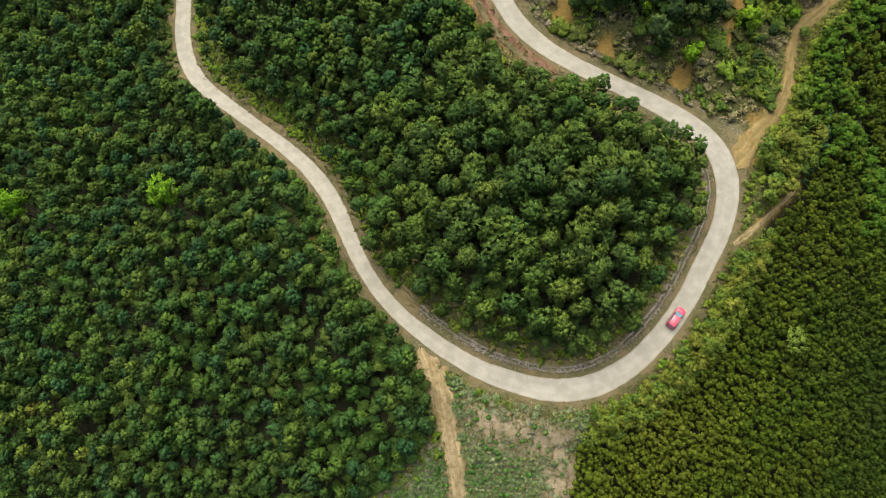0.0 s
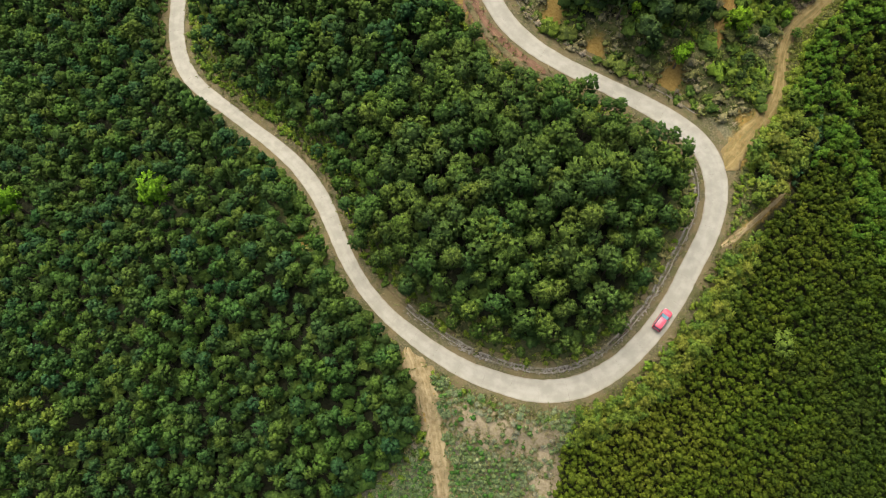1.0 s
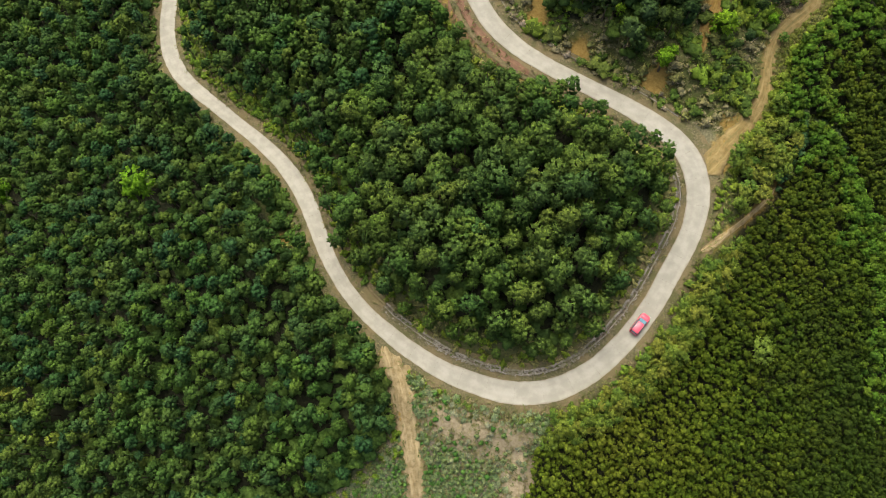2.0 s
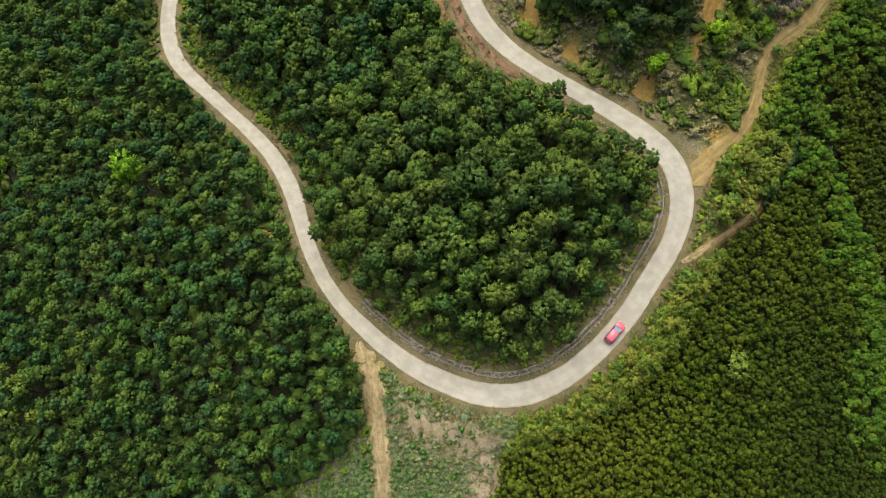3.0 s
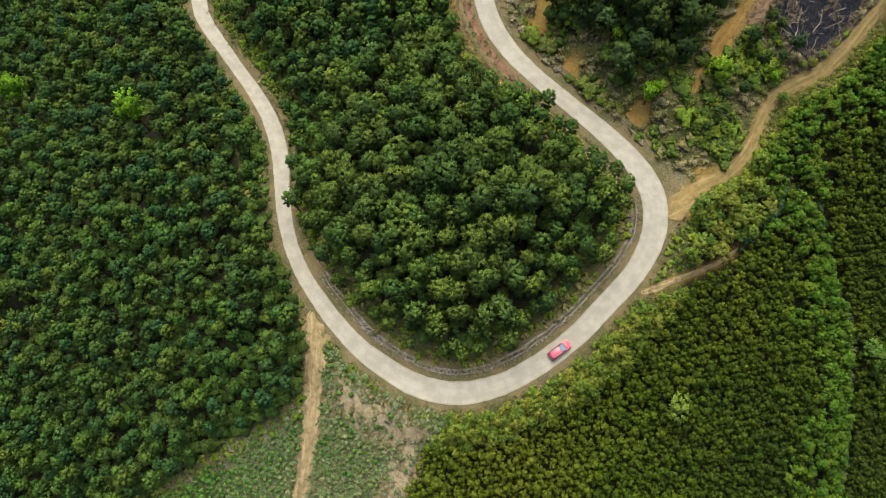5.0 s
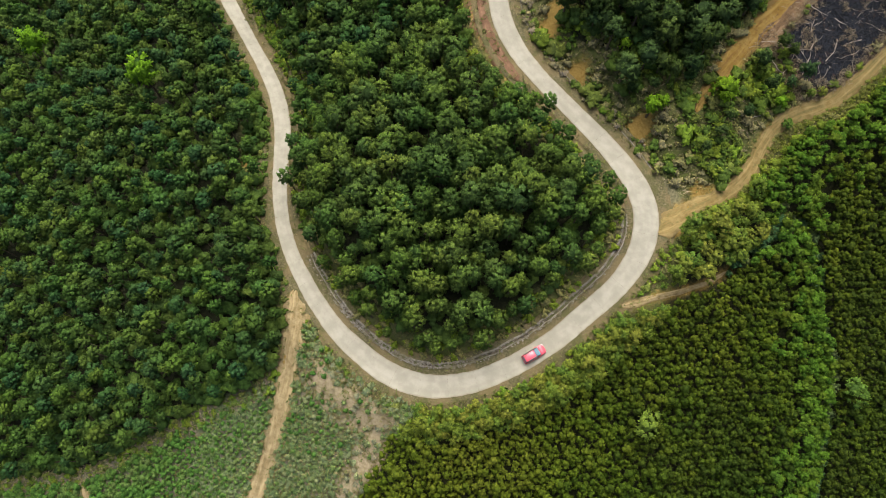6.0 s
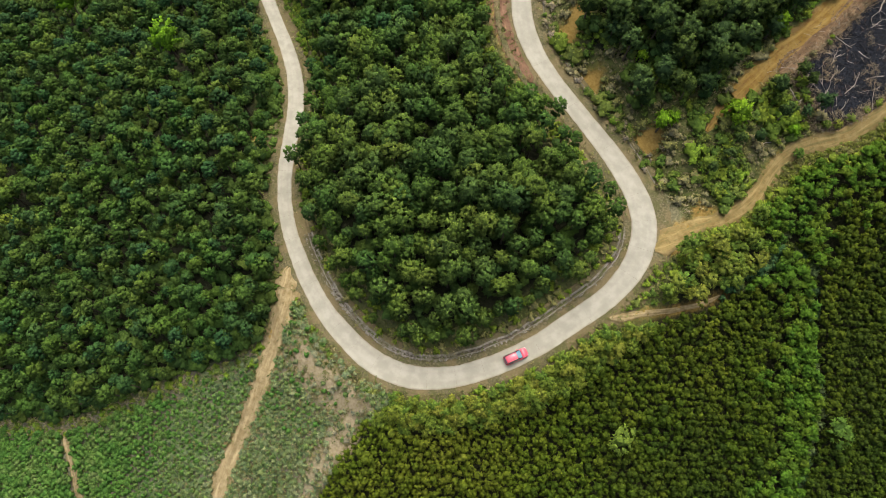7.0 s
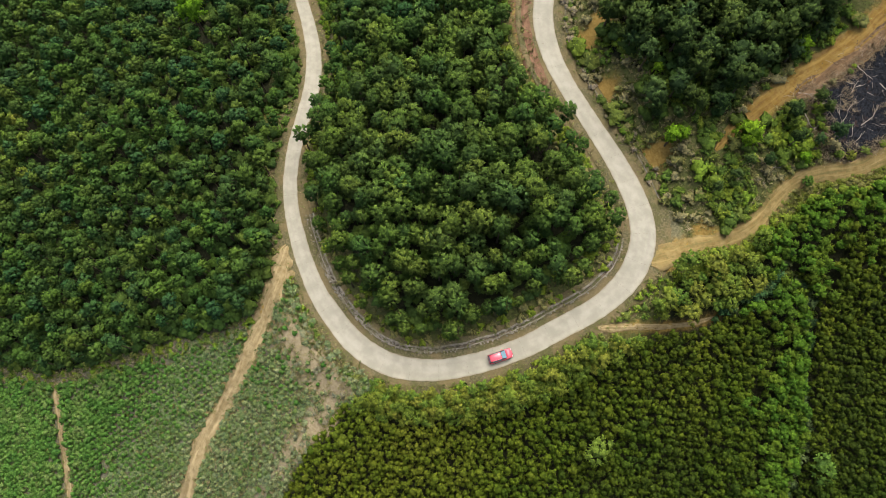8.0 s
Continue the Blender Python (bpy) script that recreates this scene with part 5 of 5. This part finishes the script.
rng = np.random.default_rng(21)
made = 0
while made < 84:
    x, y = rng.uniform(59, 84), rng.uniform(87, 110)
    if not inside(BURN, np.array([x]), np.array([y]))[0]:
        continue
    pale = made < 34
    branch((x, y), rng.uniform(1.2, 4.6), rng.uniform(0.035, 0.085), rng.uniform(0, 6.28), DEADWOOD if pale else CHAR,
           "bleached fallen branch on charred ground" if pale else "charred fallen branch lying in ash", 200 + made, 0.02)
    made += 1


def burnt_twigs():
    rng = np.random.default_rng(71)
    vs, qs, ms, base = [], [], [], 0
    for _ in range(2600):
        x, y = rng.uniform(55, 84), rng.uniform(85, 112)
        if not inside(BURN, np.array([x]), np.array([y]))[0] and nearest(SCRAPED, np.array([x]), np.array([y]))[0][0] > 2.0:
            continue
        a, ln, r = rng.uniform(0, 6.28), rng.uniform(0.5, 1.7), rng.uniform(0.015, 0.04)
        d = np.array([math.cos(a), math.sin(a), rng.uniform(-0.05, 0.25)]) * ln
        s = np.array([-math.sin(a), math.cos(a), 0]) * r
        u = np.array([0, 0, r])
        p = np.array([x, y, ground_z(x, y)[0] + 0.05])
        ring = [s, u, -s, -u]
        vs += [p + q for q in ring] + [p + d + q * 0.4 for q in ring]
        qs += [[base + j, base + (j + 1) % 4, base + 4 + (j + 1) % 4, base + 4 + j] for j in range(4)]
        ms += [int(rng.uniform() < 0.2)] * 4
        base += 8
    me = arrays_mesh("burnt_twigs", np.array(vs), np.array(qs), [CHAR, DEADWOOD], ms)
    tagged(new("burnt_twigs", me), "scattered charred and bleached twigs on burnt ground", "twigs", kind="stuff")


burnt_twigs()

# ---- stones along the ditch ----


def ditch_stones():
    rng = np.random.default_rng(31)
    vs, qs, base = [], [], 0
    for k in range(D1, D2):
        for off, lift in ((1.10, 0.05), (1.86, 0.15), (1.18, 0.04), (1.94, 0.15), (1.14, 0.04), (1.9, 0.14)):
            if rng.uniform() < 0.4:
                continue
            o = HALF[k] + off + rng.normal() * 0.09
            f = rng.uniform(-0.5, 0.5)
            p = ROAD[k] + np.array([ROAD_SIDE[k, 0] * o + ROAD_SIDE[k, 1] * f, ROAD_SIDE[k, 1] * o - ROAD_SIDE[k, 0] * f, lift])
            v, q = ball(2, rng.uniform(0.07, 0.18), (1.3, 1.0, 0.5), rng, 0.25)
            vs.append(v + p)
            qs.append(q + base)
            base += len(v)
    for k in range(near_road(6, 20), near_road(36, 19)):
        for _ in range(9):
            o = HALF[k] + rng.uniform(1.0, 2.15)
            f = rng.uniform(-0.5, 0.5)
            p = ROAD[k] + np.array([ROAD_SIDE[k, 0] * o + ROAD_SIDE[k, 1] * f, ROAD_SIDE[k, 1] * o - ROAD_SIDE[k, 0] * f, 0.02])
            v, q = ball(2, rng.uniform(0.08, 0.2), (1.2, 1.0, 0.6), rng, 0.25)
            vs.append(v + p)
            qs.append(q + base)
            base += len(v)
    tagged(new("ditch_stones", arrays_mesh("ditch_stones", np.vstack(vs), np.vstack(qs), [STONE])), "rough grey stones set along the ditch walls", "stones", kind="stuff")


ditch_stones()

# ---- the car ----


def loft(sections, close=True):
    """Sections from back to front: x, then half widths and heights from the bottom up."""
    bm = bmesh.new()
    rows = []
    for x, prof in sections:
        ring = [bm.verts.new((x, -w, z)) for w, z in prof] + [bm.verts.new((x, w, z)) for w, z in prof[::-1]]
        rows.append(ring)
    n = len(rows[0])
    for a, b in zip(rows, rows[1:]):
        for j in range(n):
            bm.faces.new((a[j], a[(j + 1) % n], b[(j + 1) % n], b[j]))
    if close:
        bm.faces.new(rows[0])
        bm.faces.new(rows[-1][::-1])
    bmesh.ops.recalc_face_normals(bm, faces=bm.faces)
    return bm


def rounded(bm, width, segments=2):
    bmesh.ops.bevel(bm, geom=[e for e in bm.edges if len(e.link_faces) == 2 and e.calc_face_angle(0) > 0.45], offset=width, segments=segments, affect="EDGES", clamp_overlap=True)
    for f in bm.faces:
        f.smooth = True
    return bm


def block(centre, size, bevel=0.02):
    bm = bmesh.new()
    bmesh.ops.create_cube(bm, size=1.0, matrix=Matrix.Translation(centre) @ Matrix.Diagonal((*size, 1)))
    return rounded(bm, bevel)


def sheet(corners, thick=0.012):
    """A pane with thickness from four corners."""
    a, b, c, d = (Vector(p) for p in corners)
    nrm = (b - a).cross(d - a).normalized() * thick
    bm = bmesh.new()
    lo = [bm.verts.new(p) for p in (a, b, c, d)]
    hi = [bm.verts.new(p + nrm) for p in (a, b, c, d)]
    bm.faces.new(lo[::-1])
    bm.faces.new(hi)
    for j in range(4):
        bm.faces.new((lo[j], lo[(j + 1) % 4], hi[(j + 1) % 4], hi[j]))
    return bm


def ring_wheel(radius, hole, width):
    bm = bmesh.new()
    prof = [(hole, -width / 2), (radius * 0.93, -width / 2), (radius, -width * 0.36), (radius, width * 0.36), (radius * 0.93, width / 2), (hole, width / 2)]
    n = 24
    rows = [[bm.verts.new((r * math.cos(a), y, r * math.sin(a))) for r, y in prof] for a in np.linspace(0, 2 * math.pi, n, endpoint=False)]
    for i in range(n):
        for j in range(len(prof)):
            a, b = rows[i], rows[(i + 1) % n]
            bm.faces.new((a[j], b[j], b[(j + 1) % len(prof)], a[(j + 1) % len(prof)]))
    bmesh.ops.recalc_face_normals(bm, faces=bm.faces)
    return bm


def make_car(place, turn, tilt):
    car = thing("car", "red compact SUV with dark glass and roof rails", "car")
    low = lambda w, top, bot=0.30: [(w - 0.10, bot), (w - 0.02, bot + 0.12), (w, 0.62), (w - 0.03, top - 0.05), (w - 0.12, top)]
    body = part("body", rounded(loft([(-2.26, low(0.72, 0.92, 0.42)), (-2.18, low(0.84, 1.0, 0.34)), (-1.7, low(0.92, 1.04)), (-0.6, low(0.925, 1.03)), (0.6, low(0.92, 1.02)),
                                      (0.95, low(0.92, 1.02)), (1.6, low(0.90, 0.97)), (2.05, low(0.83, 0.88, 0.34)), (2.24, low(0.66, 0.74, 0.42))]), 0.03), RED, car)
    part("cabin", rounded(loft([(-2.12, [(0.74, 1.0), (0.70, 1.20), (0.60, 1.30)]), (-1.75, [(0.82, 1.02), (0.72, 1.46), (0.58, 1.56)]), (-0.6, [(0.84, 1.02), (0.72, 1.52), (0.58, 1.63)]),
                                (0.15, [(0.84, 1.02), (0.71, 1.50), (0.57, 1.60)]), (0.42, [(0.84, 1.02), (0.72, 1.34), (0.56, 1.45)]), (1.06, [(0.80, 1.0), (0.76, 1.03), (0.60, 1.06)])]), 0.02), TRIM, car, "dark pillars and window frames")
    part("roof", rounded(loft([(-1.95, [(0.66, 1.42), (0.60, 1.47)]), (-1.7, [(0.70, 1.53), (0.62, 1.60)]), (-0.6, [(0.71, 1.59), (0.62, 1.67)]), (0.12, [(0.70, 1.57), (0.60, 1.64)]), (0.22, [(0.68, 1.52), (0.58, 1.57)])]), 0.015), RED, car)
    part("windscreen", sheet([(0.25, -0.60, 1.555), (1.04, -0.70, 1.075), (1.04, 0.70, 1.075), (0.25, 0.60, 1.555)], 0.02), GLASSY, car, "blue-green tinted windscreen")
    part("rear_window", sheet([(-2.14, -0.58, 1.24), (-1.84, -0.60, 1.50), (-1.84, 0.60, 1.50), (-2.14, 0.58, 1.24)], 0.02), GLASSY, car)
    for s in (-1, 1):
        for x0, x1 in ((-1.65, -0.62), (-0.55, 0.32)):
            c = [(x0, s * 0.845, 1.06), (x1, s * 0.848, 1.06), (x1 - 0.03, s * 0.735, 1.47), (x0 + 0.05, s * 0.735, 1.47)]
            part("side_window", sheet(c if s < 0 else c[::-1], 0.015), GLASSY, car)
        rail = part("roof_rail", block((-0.75, s * 0.62, 1.70), (1.75, 0.05, 0.05), 0.015), ALLOY, car, "silver roof rail")
        part("mirror", block((0.62, s * 1.0, 1.08), (0.14, 0.20, 0.13), 0.03), RED, car)
        part("headlight", block((2.08, s * 0.64, 0.76), (0.22, 0.30, 0.13), 0.03), LAMP, car)
        part("tail_light", block((-2.16, s * 0.70, 0.92), (0.14, 0.22, 0.24), 0.03), TAIL, car)
        part("side_skirt", block((0.0, s * 0.90, 0.34), (2.3, 0.08, 0.12), 0.02), TRIM, car)
        for x in (-1.32, 1.36):
            wheel = thing("wheel", "", "")
            wheel.parent = car
            wheel.location = (x, s * 0.82, 0.34)
            part("tyre", ring_wheel(0.34, 0.21, 0.22), RUBBER, wheel)
            rim_bm = ring_wheel(0.215, 0.06, 0.18)
            part("rim", rim_bm, ALLOY, wheel)
            arch = ring_wheel(0.42, 0.345, 0.24)
            bmesh.ops.delete(arch, geom=[v for v in arch.verts if v.co.z < -0.02], context="VERTS")
            bmesh.ops.translate(arch, verts=arch.verts, vec=(x, s * 0.83, 0.34))
            part("wheel_arch", arch, TRIM, car)
    part("front_bumper", block((2.14, 0, 0.46), (0.26, 1.42, 0.18), 0.05), TRIM, car)
    part("rear_bumper", block((-2.18, 0, 0.50), (0.20, 1.52, 0.20), 0.05), TRIM, car)
    part("grille", block((2.22, 0, 0.66), (0.06, 0.86, 0.12), 0.02), TRIM, car)
    part("bonnet", rounded(loft([(1.02, [(0.70, 1.015), (0.62, 1.045)]), (1.6, [(0.68, 0.965), (0.60, 1.0)]), (2.0, [(0.58, 0.885), (0.50, 0.91)])]), 0.01), RED, car)
    car.matrix_world = Matrix.LocRotScale(place, Euler((0, -tilt, turn), "XYZ"), (0.94, 0.94, 0.94))
    return car


k = near_road(41.4, 25.9)
ahead = ROAD[k + 2] - ROAD[k - 2]
make_car((ROAD[k, 0] + 0.1, ROAD[k, 1], ROAD[k, 2] + 0.085), math.atan2(ahead[1], ahead[0]), math.atan2(ahead[2], math.hypot(ahead[0], ahead[1])))
